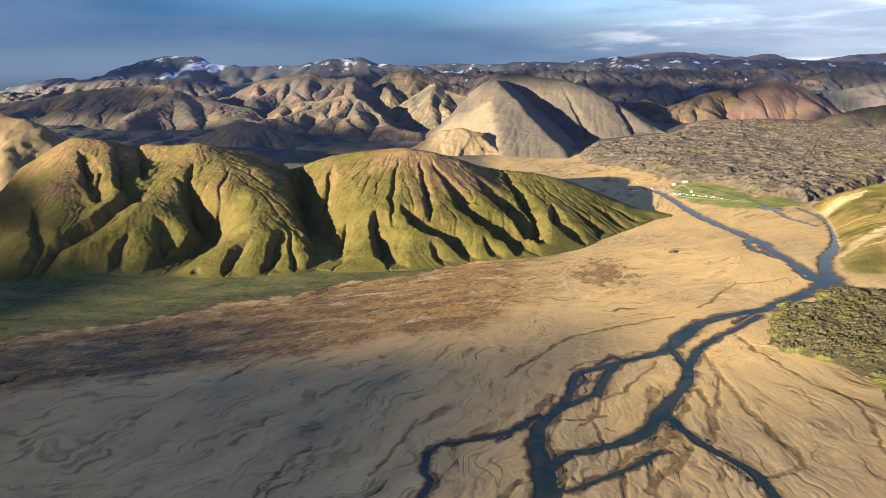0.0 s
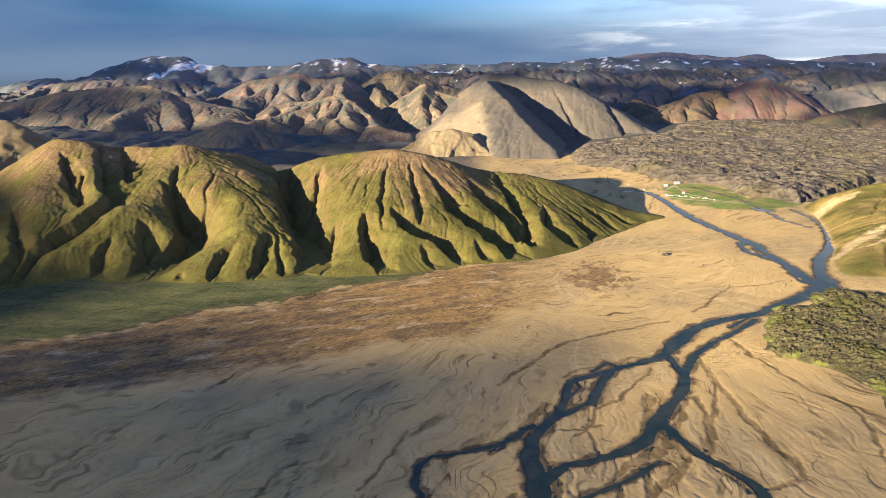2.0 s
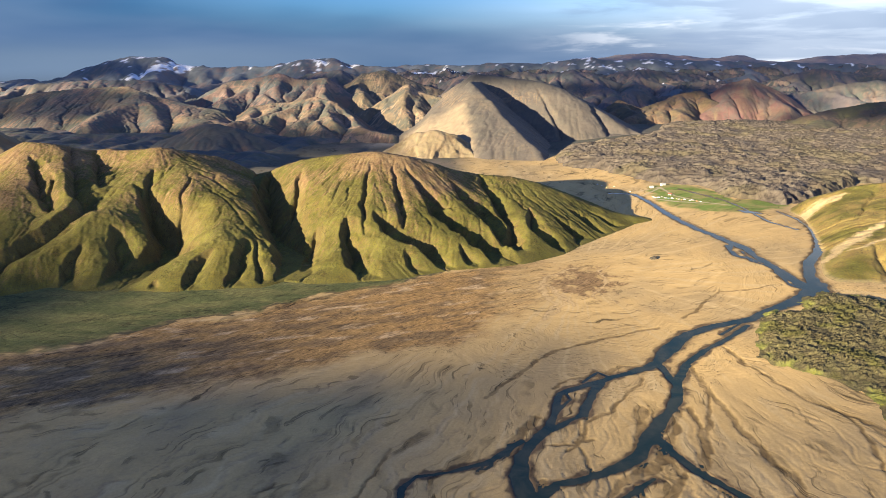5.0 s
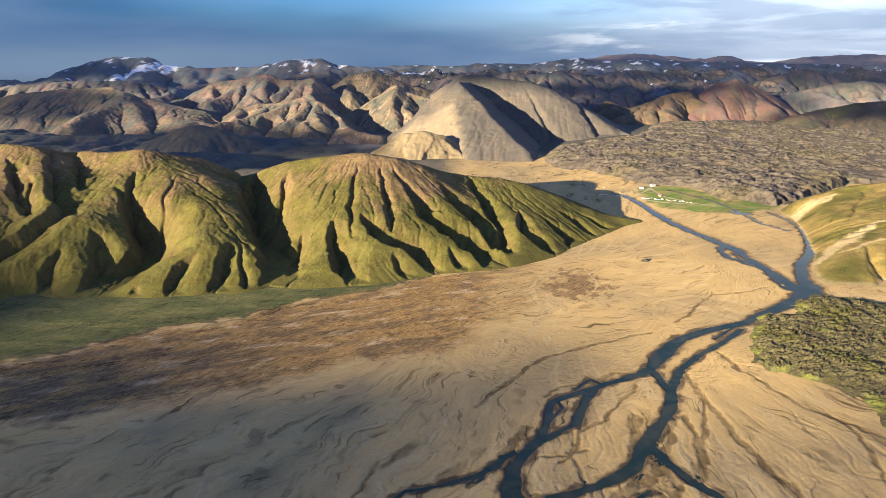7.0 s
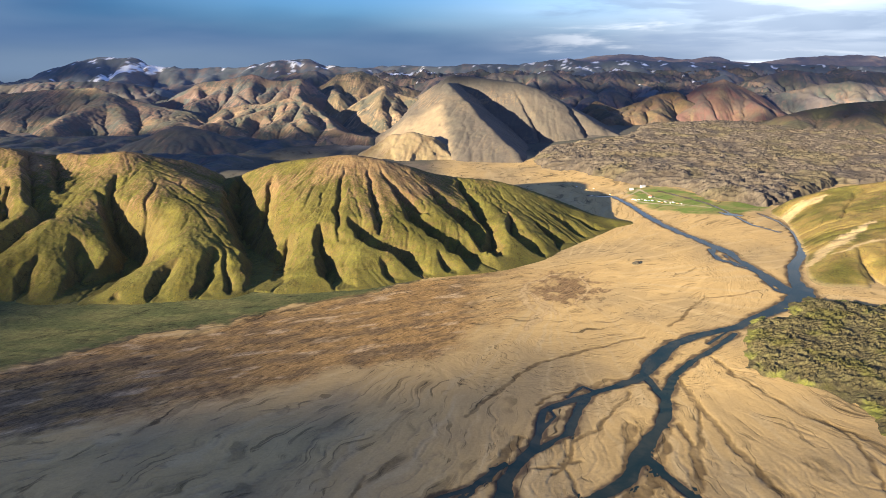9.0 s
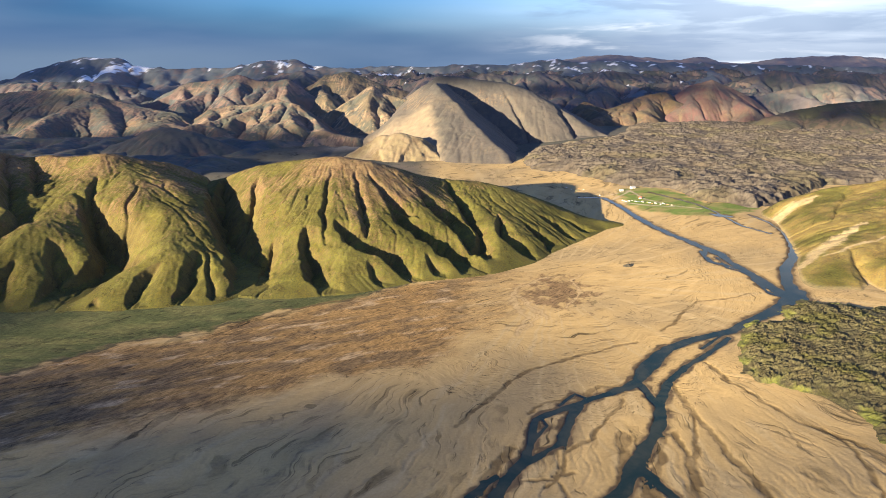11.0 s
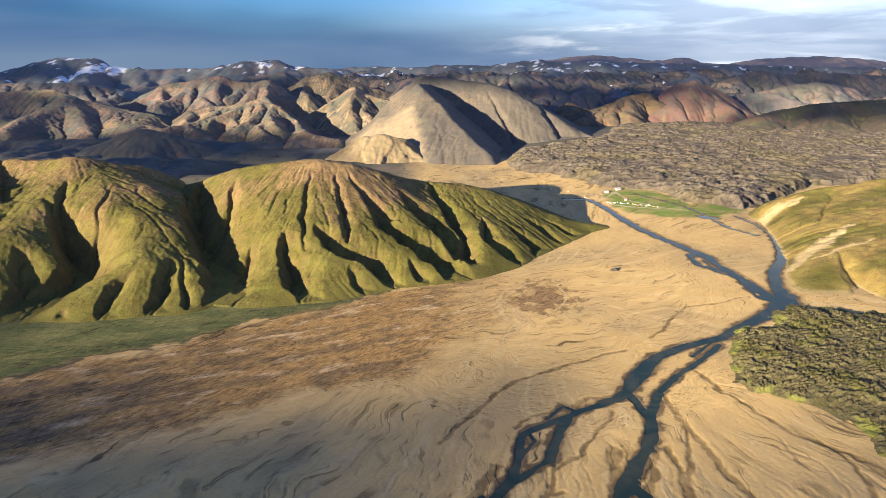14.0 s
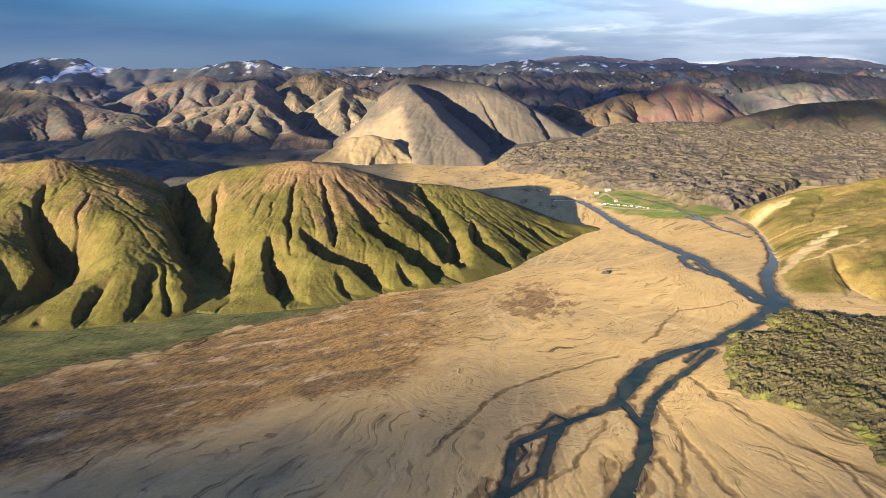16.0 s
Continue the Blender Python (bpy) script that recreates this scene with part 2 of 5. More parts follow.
def blocks(x, y, seed=0):
    """Cracked blocks: distance to the block's middle, gap to its neighbour, and a number for each block."""
    i, j = np.floor(x), np.floor(y)
    f1, f2, who = np.full(x.shape, 9.0), np.full(x.shape, 9.0), np.zeros(x.shape)
    for a in (-1, 0, 1):
        for b in (-1, 0, 1):
            d = np.hypot(i + a + hash01(i + a, j + b, seed) - x, j + b + hash01(i + a, j + b, seed + 1) - y)
            near = d < f1
            f2 = np.where(near, f1, np.minimum(f2, d))
            who = np.where(near, hash01(i + a, j + b, seed + 2), who)
            f1 = np.where(near, d, f1)
    return f1, f2 - f1, who


def step(a, b, x):
    u = np.clip((x - a) / (b - a), 0, 1)
    return u * u * (3 - 2 * u)


def blend(a, b, m):
    m = np.clip(m, 0, 1)[..., None]
    return a * (1 - m) + np.asarray(b) * m


def along(x, y, line):
    """Distance to a line and the line's third number at the nearest place."""
    best, third = np.full(x.shape, 1e9), np.zeros(x.shape)
    for (ax, ay, az), (bx, by, bz) in zip(line, line[1:]):
        dx, dy = bx - ax, by - ay
        t = np.clip(((x - ax) * dx + (y - ay) * dy) / (dx * dx + dy * dy + 1e-9), 0, 1)
        d = np.hypot(x - ax - t * dx, y - ay - t * dy)
        near = d < best
        third = np.where(near, az + t * (bz - az), third)
        best = np.where(near, d, best)
    return best, third


def beside(x, y, line):
    """Like along, but the distance is negative to the right of the line's course."""
    best, third, side = np.full(x.shape, 1e9), np.zeros(x.shape), np.ones(x.shape)
    for (ax, ay, az), (bx, by, bz) in zip(line, line[1:]):
        dx, dy = bx - ax, by - ay
        t = np.clip(((x - ax) * dx + (y - ay) * dy) / (dx * dx + dy * dy + 1e-9), 0, 1)
        d = np.hypot(x - ax - t * dx, y - ay - t * dy)
        near = d < best
        third = np.where(near, az + t * (bz - az), third)
        side = np.where(near, np.sign(dx * (y - ay) - dy * (x - ax)), side)
        best = np.where(near, d, best)
    return best * side, third


def inside(x, y, ring):
    """Signed distance to a ring of corners, positive inside."""
    best, odd = np.full(x.shape, 1e9), np.zeros(x.shape, bool)
    for (ax, ay), (bx, by) in zip(ring, ring[1:] + ring[:1]):
        dx, dy = bx - ax, by - ay
        t = np.clip(((x - ax) * dx + (y - ay) * dy) / (dx * dx + dy * dy + 1e-9), 0, 1)
        best = np.minimum(best, np.hypot(x - ax - t * dx, y - ay - t * dy))
        cross = ((ay > y) != (by > y)) & (x < dx * (y - ay) / (dy + 1e-12) + ax)
        odd ^= cross
    return np.where(odd, best, -best)


def valley(x, y):
    """The valley floor rises gently towards the river's far bank."""
    return 28 * step(60, 520, x)


def smax(a, b, k):
    h = np.maximum(k - np.abs(a - b), 0) / k
    return np.maximum(a, b) + h * h * k * 0.25


def ridges(x, y, lines, slope, bulge, soft, crests=0, gentle=1.0):
    """Land under crests and spurs; the first few lines, the crests, are sharper."""
    h = np.full(x.shape, -500.0)
    for k, line in enumerate(lines):
        d, z = along(x, y, line)
        r, s = (bulge * 0.35, slope) if k < crests else (bulge, slope * gentle)
        h = smax(h, z - s * (np.sqrt(d * d + r * r) - r), soft)
    return h


def ease(h, cells):
    """Round off the land over a number of grid steps."""
    n = int(3 * cells) + 1
    k = np.exp(-0.5 * (np.arange(-n, n + 1) / cells) ** 2)
    k /= k.sum()
    for axis_no in (0, 1):
        p = np.pad(h, [(n, n) if a == axis_no else (0, 0) for a in (0, 1)], mode="edge")
        h = sum(k[i] * (p[i:i + h.shape[0]] if axis_no == 0 else p[:, i:i + h.shape[1]]) for i in range(2 * n + 1))
    return h


def facet(x, y, a, b, c):
    """Height of the plane through three places."""
    n = (Vector(b) - Vector(a)).cross(Vector(c) - Vector(a))
    return a[2] - (n.x * (x - a[0]) + n.y * (y - a[1])) / n.z


def drainage(h, rounds=1, cut=1.0, start=25):
    """Let rain run down the slope and cut its gullies; returns the height and the flow."""
    ny, nx = h.shape
    for _ in range(rounds):
        flat_h = h.ravel()
        best, to = np.zeros(h.shape), np.full(h.shape, -1)
        idx = np.arange(h.size).reshape(h.shape)
        for a, b in ((-1, -1), (-1, 0), (-1, 1), (0, -1), (0, 1), (1, -1), (1, 0), (1, 1)):
            d = (h - np.roll(h, (-a, -b), (0, 1))) / math.hypot(a, b)
            n = np.roll(idx, (-a, -b), (0, 1))
            d[0], d[-1], d[:, 0], d[:, -1] = 0, 0, 0, 0
            ok = d > best
            best, to = np.where(ok, d, best), np.where(ok, n, to)
        order, goal = np.argsort(-flat_h).tolist(), to.ravel().tolist()
        flow = [1.0] * h.size
        for c in order:
            g = goal[c]
            if g >= 0:
                flow[g] += flow[c]
        flow = np.array(flow).reshape(h.shape)
        depth = cut * np.clip(np.log(flow / start), 0, 4)
        soft = depth
        for _ in range(2):
            soft = (soft * 2 + np.roll(soft, 1, 0) + np.roll(soft, -1, 0) + np.roll(soft, 1, 1) + np.roll(soft, -1, 1)) / 6
        h = h - 0.35 * depth - 0.9 * soft
    return h, soft / max(cut, 1e-6)


def streaks(h, n, reach=5):
    """Smear a noise downhill, as wash and scree do."""
    gy, gx = np.gradient(h)
    g = np.hypot(gx, gy) + 1e-6
    gx, gy = gx / g, gy / g
    ii, jj = np.meshgrid(np.arange(h.shape[0]), np.arange(h.shape[1]), indexing="ij")
    for k in range(reach):
        s = 2 ** k * 0.7
        a = np.clip(np.round(ii - gy * s).astype(int), 0, h.shape[0] - 1)
        b = np.clip(np.round(jj - gx * s).astype(int), 0, h.shape[1] - 1)
        n = 0.5 * (n + n[a, b])
    return n


def grid(x0, x1, y0, y1, pitch):
    xs = np.arange(x0, x1 + pitch, pitch)
    ys = np.arange(y0, y1 + pitch, pitch)
    return np.meshgrid(xs, ys)


def surface(name, X, Y, Z, colour, material, keep=None, extra=None):
    """One sheet of land from a grid of places, heights and colours."""
    ny, nx = X.shape
    idx = np.arange(nx * ny).reshape(ny, nx)
    quad = np.stack([idx[:-1, :-1], idx[:-1, 1:], idx[1:, 1:], idx[1:, :-1]], -1).reshape(-1, 4)
    if keep is not None:
        k = keep.ravel()
        quad = quad[k[quad].any(1)]
    used = np.unique(quad)
    remap = np.full(nx * ny, -1)
    remap[used] = np.arange(len(used))
    quad = remap[quad]
    co = np.stack([X, Y, Z], -1).reshape(-1, 3)[used]
    me = bpy.data.meshes.new(name)
    me.vertices.add(len(co))
    me.vertices.foreach_set("co", co.astype(np.float32).ravel())
    me.loops.add(quad.size)
    me.loops.foreach_set("vertex_index", quad.astype(np.int32).ravel())
    me.polygons.add(len(quad))
    me.polygons.foreach_set("loop_start", np.arange(0, quad.size, 4, dtype=np.int32))
    me.polygons.foreach_set("use_smooth", np.ones(len(quad), bool))
    me.update(calc_edges=True)
    if colour is not None:
        at = me.attributes.new("earth", "FLOAT_COLOR", "POINT")
        c = np.concatenate([np.clip(colour, 0.005, 0.9), np.ones((*colour.shape[:2], 1))], -1).reshape(-1, 4)[used]
        at.data.foreach_set("color", c.astype(np.float32).ravel())
    if extra is not None:
        at = me.attributes.new(extra[0], "FLOAT", "POINT")
        at.data.foreach_set("value", extra[1].ravel()[used].astype(np.float32))
    me.materials.append(material)
    return new(name, me)


GREEN_RIDGE = [
    [(-486, 1270, 77), (-432, 1240, 85), (-372, 1220, 113), (-309, 1200, 125), (-224, 1190, 135), (-164, 1190, 126), (-133, 1200, 113)],
    [(-133, 1200, 113), (-81, 1230, 91), (-38, 1250, 84), (17, 1250, 81), (67, 1240, 72), (126, 1230, 51), (179, 1220, 32), (222, 1215, 21), (273, 1210, 16)],
    [(-370, 1215, 114), (-350, 1087, 80), (-303, 977, 46), (-287, 903, 20), (-263, 863, 0)],
    [(-309, 1200, 125), (-278, 1069, 85), (-264, 975, 52), (-238, 901, 22), (-229, 861, 0)],
    [(-252, 1195, 132), (-226, 1064, 87), (-194, 971, 50), (-174, 909, 22), (-159, 875, 0)],
    [(-224, 1190, 135), (-192, 1067, 87), (-161, 995, 55), (-131, 947, 31), (-121, 900, 0)],
    [(-186, 1190, 130), (-143, 1071, 77), (-97, 1001, 41), (-53, 965, 19), (-47, 943, 0)],
    [(-133, 1200, 113), (-80, 1081, 67), (-28, 1018, 38), (-13, 977, 17), (-16, 955, 0)],
    [(-81, 1230, 91), (-38, 1124, 58), (4, 1064, 38), (28, 1013, 17), (28, 982, 0)],
    [(-27, 1250, 84), (13, 1143, 55), (42, 1068, 33), (51, 1021, 16), (50, 987, 0)],
    [(23, 1245, 81), (54, 1169, 56), (87, 1100, 31), (100, 1064, 16), (113, 1040, 1)],
    [(67, 1240, 72), (102, 1184, 49), (130, 1139, 28), (153, 1120, 18), (161, 1100, 3)],
    [(126, 1230, 51), (160, 1187, 30), (189, 1166, 18), (208, 1152, 7)],
    [(179, 1220, 32), (213, 1195, 19), (238, 1183, 9)],
]
LEFT_RIDGE = [
    [(-894, 1150, 141), (-856, 1130, 154), (-798, 1130, 149), (-780, 1160, 131), (-726, 1170, 137), (-673, 1170, 134), (-626, 1170, 140), (-591, 1190, 127), (-535, 1220, 119), (-497, 1240, 96), (-464, 1260, 76)],
    [(-832, 1130, 153), (-772, 980, 102), (-733, 916, 77), (-724, 834, 44), (-706, 757, 0)],
    [(-796, 1135, 149), (-713, 1028, 114), (-661, 949, 86), (-672, 881, 60), (-685, 817, 33), (-674, 761, 0)],
    [(-626, 1170, 138), (-622, 1072, 108), (-608, 966, 74), (-644, 909, 54), (-667, 853, 31), (-638, 794, 0)],
    [(-677, 1080, 106), (-624, 949, 63), (-588, 876, 36), (-553, 804, 0)],
    [(-643, 1020, 56), (-582, 939, 38), (-554, 870, 21), (-516, 808, 0)],
    [(-609, 1180, 135), (-533, 1087, 107), (-460, 1012, 82), (-421, 915, 49), (-465, 849, 22), (-491, 811, 0)],
    [(-591, 1190, 127), (-484, 1110, 104), (-420, 1010, 74), (-393, 914, 41), (-378, 824, 0)],
    [(-524, 1190, 101), (-419, 1047, 66), (-351, 963, 43), (-329, 908, 27), (-312, 842, 0)],
    [(-433, 1040, 57), (-374, 960, 39), (-353, 893, 21), (-335, 834, 0)],
    [(-464, 1010, 28), (-466, 924, 18), (-447, 864, 9), (-430, 818, 0)],
    [(-726, 1170, 137), (-712, 1110, 105), (-705, 1060, 75)],
    [(-626, 1170, 139), (-611, 1120, 100), (-605, 1060, 64)],
    [(-673, 1170, 135), (-667, 1100, 103), (-649, 1000, 71)],
]
GREEN_RIDGE_GULLIES = [
    [(-428, 1186, 16), (-382, 1057, 36), (-335, 975, 42), (-303, 928, 38), (-298, 889, 28), (-300, 858, 12)],
    [(-233, 985, 11), (-223, 949, 19), (-203, 904, 19), (-187, 877, 11)],
    [(-189, 1006, 8), (-168, 982, 16), (-141, 970, 19), (-115, 967, 19), (-95, 946, 18), (-76, 928, 9)],
    [(-125, 1087, 8), (-97, 1051, 16), (-66, 1024, 20), (-37, 1009, 22), (-13, 991, 22), (7, 967, 12)],
    [(-77, 1144, 8), (-52, 1111, 16), (-26, 1086, 19), (0, 1054, 19), (16, 1021, 16)],
    [(-31, 1219, 5), (-13, 1159, 12), (7, 1117, 14), (22, 1078, 12), (20, 1024, 14)],
    [(56, 1120, 7), (61, 1075, 12), (75, 1060, 14), (89, 1042, 12), (102, 1030, 7)],
    [(103, 1123, 5), (121, 1099, 11), (135, 1090, 11), (138, 1069, 5)],
    [(132, 1171, 5), (151, 1156, 9), (169, 1132, 9), (184, 1126, 4)],
    [(175, 1186, 4), (203, 1165, 7), (224, 1162, 3)],
    [(-355, 1144, 5), (-351, 1105, 9), (-343, 1048, 7)],
    [(-180, 1123, 3), (-164, 1063, 7), (-149, 1009, 7)],
    [(-224, 1111, 3), (-219, 1030, 5), (-202, 970, 3)],
    [(-130, 931, 5), (-119, 907, 8)],
    [(-55, 973, 5), (-40, 949, 8)],
    [(-12, 979, 5), (-3, 958, 7)],
    [(-287, 979, 7), (-285, 940, 7), (-281, 901, 4)],
    [(-157, 1144, 3), (-132, 1105, 8), (-89, 1078, 9)],
]
LEFT_RIDGE_GULLIES = [
    [(-594, 1033, 8), (-560, 997, 20), (-526, 968, 34), (-497, 925, 36), (-510, 886, 28), (-525, 845, 20), (-530, 805, 8)],
    [(-576, 916, 8), (-548, 883, 15), (-534, 835, 15), (-533, 805, 8)],
    [(-602, 868, 6), (-594, 835, 12), (-584, 805, 9)],
    [(-410, 877, 6), (-422, 856, 11), (-420, 820, 9)],
    [(-376, 913, 8), (-368, 871, 12), (-360, 828, 10)],
    [(-351, 907, 4), (-330, 853, 6)],
    [(-463, 820, 5), (-466, 808, 5)],
    [(-760, 1114, 8), (-693, 1015, 15), (-648, 961, 15), (-651, 910, 15), (-667, 874, 18), (-689, 829, 15), (-679, 781, 10)],
    [(-792, 1057, 8), (-743, 994, 14), (-695, 949, 11)],
    [(-599, 1081, 5), (-578, 1024, 10), (-549, 985, 10)],
    [(-728, 1135, 5), (-674, 1048, 9)],
    [(-764, 889, 8), (-708, 814, 12), (-696, 775, 10)],
    [(-710, 973, 5), (-739, 1027, 6), (-694, 943, 6)],
    [(-523, 1066, 2), (-509, 997, 5), (-492, 946, 6)],
    [(-463, 1228, 10), (-390, 1066, 32), (-340, 979, 38), (-310, 949, 36), (-300, 895, 28), (-300, 858, 10)],
]
TAN_HILL = [
    [(-1498, 1420, 188), (-1346, 1420, 182), (-1240, 1400, 173), (-1167, 1390, 162), (-1130, 1380, 130), (-1057, 1340, 88), (-992, 1290, 52)],
    [(-1240, 1400, 173), (-1217, 1308, 110), (-1151, 1230, 35)],
    [(-1167, 1390, 162), (-1149, 1311, 110), (-1106, 1228, 49), (-1089, 1180, -2)],
    [(-1336, 1410, 183), (-1278, 1265, 102), (-1202, 1150, 14)],
]
RIGHT_HILL = [
    [(521, 1225, 26), (551, 1220, 37), (581, 1215, 57), (611, 1210, 72), (645, 1205, 82), (699, 1200, 92), (756, 1190, 105), (871, 1180, 118), (1050, 1170, 123)],
    [(581, 1215, 57), (554, 1186, 43), (530, 1161, 28)],
    [(620, 1210, 74), (553, 1119, 45), (520, 1080, 28)],
    [(664, 1205, 85), (569, 1079, 60), (499, 987, 38), (478, 959, 27)],
    [(724, 1195, 98), (578, 1023, 65), (476, 920, 42), (427, 867, 25)],
    [(786, 1190, 105), (602, 984, 67), (486, 893, 47), (431, 846, 34), (410, 816, 24)],
    [(629, 1020, 49), (505, 899, 38), (455, 835, 31), (432, 799, 25)],
    [(872, 1180, 117), (656, 975, 77), (544, 870, 54), (501, 812, 39), (477, 780, 27)],
    [(1003, 1170, 123), (711, 926, 74), (591, 821, 49), (528, 756, 28)],
]
RIGHT_HILL_GULLIES = [
    [(519, 922, 4), (502, 868, 12), (496, 829, 14), (484, 793, 8)],
    [(647, 1183, 3), (618, 1135, 4), (569, 1066, 2)],
]
BARE_STRIPS = [
    [(605, 1192, 8), (573, 1192, 16), (541, 1180, 20), (508, 1162, 16)],
    [(594, 1030, 5), (531, 982, 12), (490, 955, 14), (453, 919, 10)],
    [(578, 958, 3), (530, 940, 5), (495, 931, 4)],
]
CONE_GULLIES = [
    [(153, 2640, 4), (211, 2480, 12), (243, 2330, 8)],
    [(349, 2600, 10), (405, 2450, 22), (436, 2320, 12)],
]
SNOW_LINES = [
    [(-2330, 3930, 16), (-2270, 4060, 40), (-2190, 4170, 44), (-2080, 4290, 60)],
    [(-542, 4180, 12), (-422, 4240, 22), (-270, 4150, 26), (-355, 4100, 18)],
    [(655, 4250, 10), (715, 4080, 16)],
    [(-1381, 4260, 10), (-1236, 4290, 14), (-1124, 4230, 12)],
]
CONE_FOOTHILL = [
    [(-327, 2110, 33), (-265, 2120, 66), (-209, 2120, 74), (-161, 2110, 64), (-113, 2080, 35), (-68, 2040, -2)],
    [(-209, 2120, 74), (-230, 2060, 40), (-244, 2020, 0)],
    [(-265, 2120, 66), (-296, 2070, 23), (-320, 2040, 2)],
    [(-161, 2110, 64), (-157, 2060, 23), (-162, 2020, -4)],
]
MID_HILL_LEFT = [
    [(-2741, 2900, 72), (-2368, 2900, 106), (-2152, 2900, 147), (-1944, 2900, 168), (-1674, 2880, 182), (-1538, 2850, 138), (-1340, 2800, 104), (-1200, 2750, 86), (-1086, 2650, 40)],
    [(-2368, 2900, 106), (-2148, 2611, 48), (-1915, 2400, -11)],
    [(-2152, 2900, 147), (-1921, 2599, 63), (-1717, 2400, -15)],
    [(-1944, 2900, 168), (-1710, 2602, 76), (-1562, 2430, 1)],
    [(-1765, 2890, 177), (-1549, 2618, 87), (-1421, 2440, 6)],
    [(-1609, 2860, 163), (-1423, 2623, 88), (-1304, 2450, 13)],
    [(-1429, 2820, 120), (-1297, 2619, 65), (-1256, 2500, 19)],
    [(-1243, 2760, 90), (-1152, 2633, 58), (-1185, 2560, 32)],
]
MID_HILL_CENTRE = [
    [(-1138, 2750, 55), (-1068, 2780, 100), (-983, 2800, 113), (-918, 2800, 114), (-788, 2800, 141), (-688, 2750, 118), (-609, 2650, 72), (-512, 2480, 2)],
    [(-1068, 2780, 100), (-1036, 2622, 55), (-1033, 2480, 1)],
    [(-983, 2800, 113), (-949, 2586, 59), (-857, 2450, 11)],
    [(-918, 2800, 114), (-823, 2611, 69), (-799, 2450, 18)],
    [(-814, 2800, 136), (-755, 2585, 72), (-689, 2420, 5)],
    [(-717, 2770, 126), (-656, 2565, 63), (-588, 2420, 2)],
]
MID_HILL_BACK = [
    [(-1571, 3250, 67), (-1471, 3250, 139), (-1359, 3250, 187), (-1207, 3250, 207), (-1101, 3250, 229), (-1014, 3250, 201), (-940, 3250, 196), (-866, 3250, 207), (-782, 3250, 141), (-710, 3250, 85)],
    [(-1359, 3250, 187), (-1330, 3097, 133), (-1350, 3000, 85)],
    [(-1207, 3250, 207), (-1184, 3097, 147), (-1137, 3000, 94)],
    [(-1086, 3250, 224), (-1070, 3102, 161), (-1011, 3000, 100)],
    [(-866, 3250, 207), (-845, 3105, 148), (-765, 3000, 88)],
]
PALE_HILL = [
    [(-825, 3500, 158), (-730, 3500, 217), (-606, 3500, 240), (-515, 3500, 202), (-393, 3500, 159), (-271, 3500, 130)],
    [(-592, 2950, 85), (-508, 3000, 123), (-427, 3050, 187), (-369, 3050, 151), (-258, 3000, 129)],
    [(-508, 3000, 123), (-487, 2875, 86), (-463, 2800, 55)],
    [(-427, 3050, 187), (-422, 2863, 112), (-381, 2750, 48)],
    [(-369, 3050, 151), (-360, 2873, 99), (-308, 2750, 49)],
]
DARK_KNOLL = [
    [(-1259, 2150, -7), (-1104, 2150, 38), (-974, 2150, 83), (-892, 2150, 76), (-793, 2150, 42), (-674, 2150, 0)],
    [(-974, 2150, 83), (-939, 2063, 50), (-894, 2000, 18)],
]
RED_PEAK = [
    [(938, 3150, 22), (963, 3180, 97), (1046, 3200, 177), (1134, 3200, 205), (1207, 3200, 178), (1277, 3180, 148), (1370, 3150, 88), (1431, 3100, 18)],
    [(1046, 3200, 177), (987, 3059, 105), (930, 2960, 34)],
    [(1134, 3200, 205), (1063, 3044, 118), (1013, 2930, 30)],
    [(1168, 3200, 193), (1156, 3035, 107), (1151, 2930, 32)],
    [(1277, 3180, 148), (1252, 3034, 83), (1250, 2950, 30)],
]
RIGHT_DARK_HILL = [
    [(1068, 2650, 14), (1182, 2700, 75), (1324, 2750, 100), (1464, 2750, 127), (1623, 2750, 138), (1858, 2750, 150)],
    [(1324, 2750, 100), (1205, 2604, 52), (1128, 2500, 5)],
    [(1464, 2750, 127), (1335, 2591, 65), (1272, 2480, 5)],
    [(1663, 2750, 138), (1541, 2582, 68), (1458, 2480, 8)],
]
ORANGE_HILL = [
    [(550, 3150, 110), (634, 3050, 79), (729, 3100, 106), (825, 3150, 136), (925, 3200, 152), (991, 3200, 121)],
    [(729, 3100, 106), (664, 2955, 74), (621, 2850, 42)],
    [(825, 3150, 136), (798, 2973, 85), (783, 2850, 36)],
    [(634, 3050, 79), (585, 2907, 53), (544, 2800, 27)],
]
FAR_RANGE = [
    [(-4941, 4300, 7), (-4228, 4300, 34), (-3764, 4300, 75), (-3483, 4300, 142), (-3302, 4300, 170), (-3088, 4300, 154), (-2866, 4300, 200), (-2643, 4300, 283), (-2473, 4300, 312), (-2248, 4300, 304), (-2143, 4300, 259), (-1830, 4300, 243), (-1552, 4300, 250), (-1238, 4300, 292), (-1084, 4300, 299), (-971, 4300, 263), (-707, 4300, 244)],
    [(-715, 4350, 244), (-489, 4350, 258), (-229, 4350, 250), (27, 4350, 267), (244, 4350, 259), (456, 4350, 286), (578, 4350, 300), (702, 4350, 278), (943, 4350, 288), (1285, 4350, 276), (1619, 4350, 269), (1882, 4350, 261), (2268, 4350, 253), (2739, 4350, 245), (3345, 4350, 238)],
]
FAR_PLATEAU = [
    [(575, 4750, 285), (839, 4750, 317), (1026, 4750, 327), (1251, 4750, 308), (1474, 4750, 289), (1562, 4750, 310), (1635, 4750, 310), (1711, 4750, 277), (1911, 4750, 265), (2118, 4750, 301), (2326, 4750, 310), (2600, 4750, 320), (2979, 4750, 290)],
]
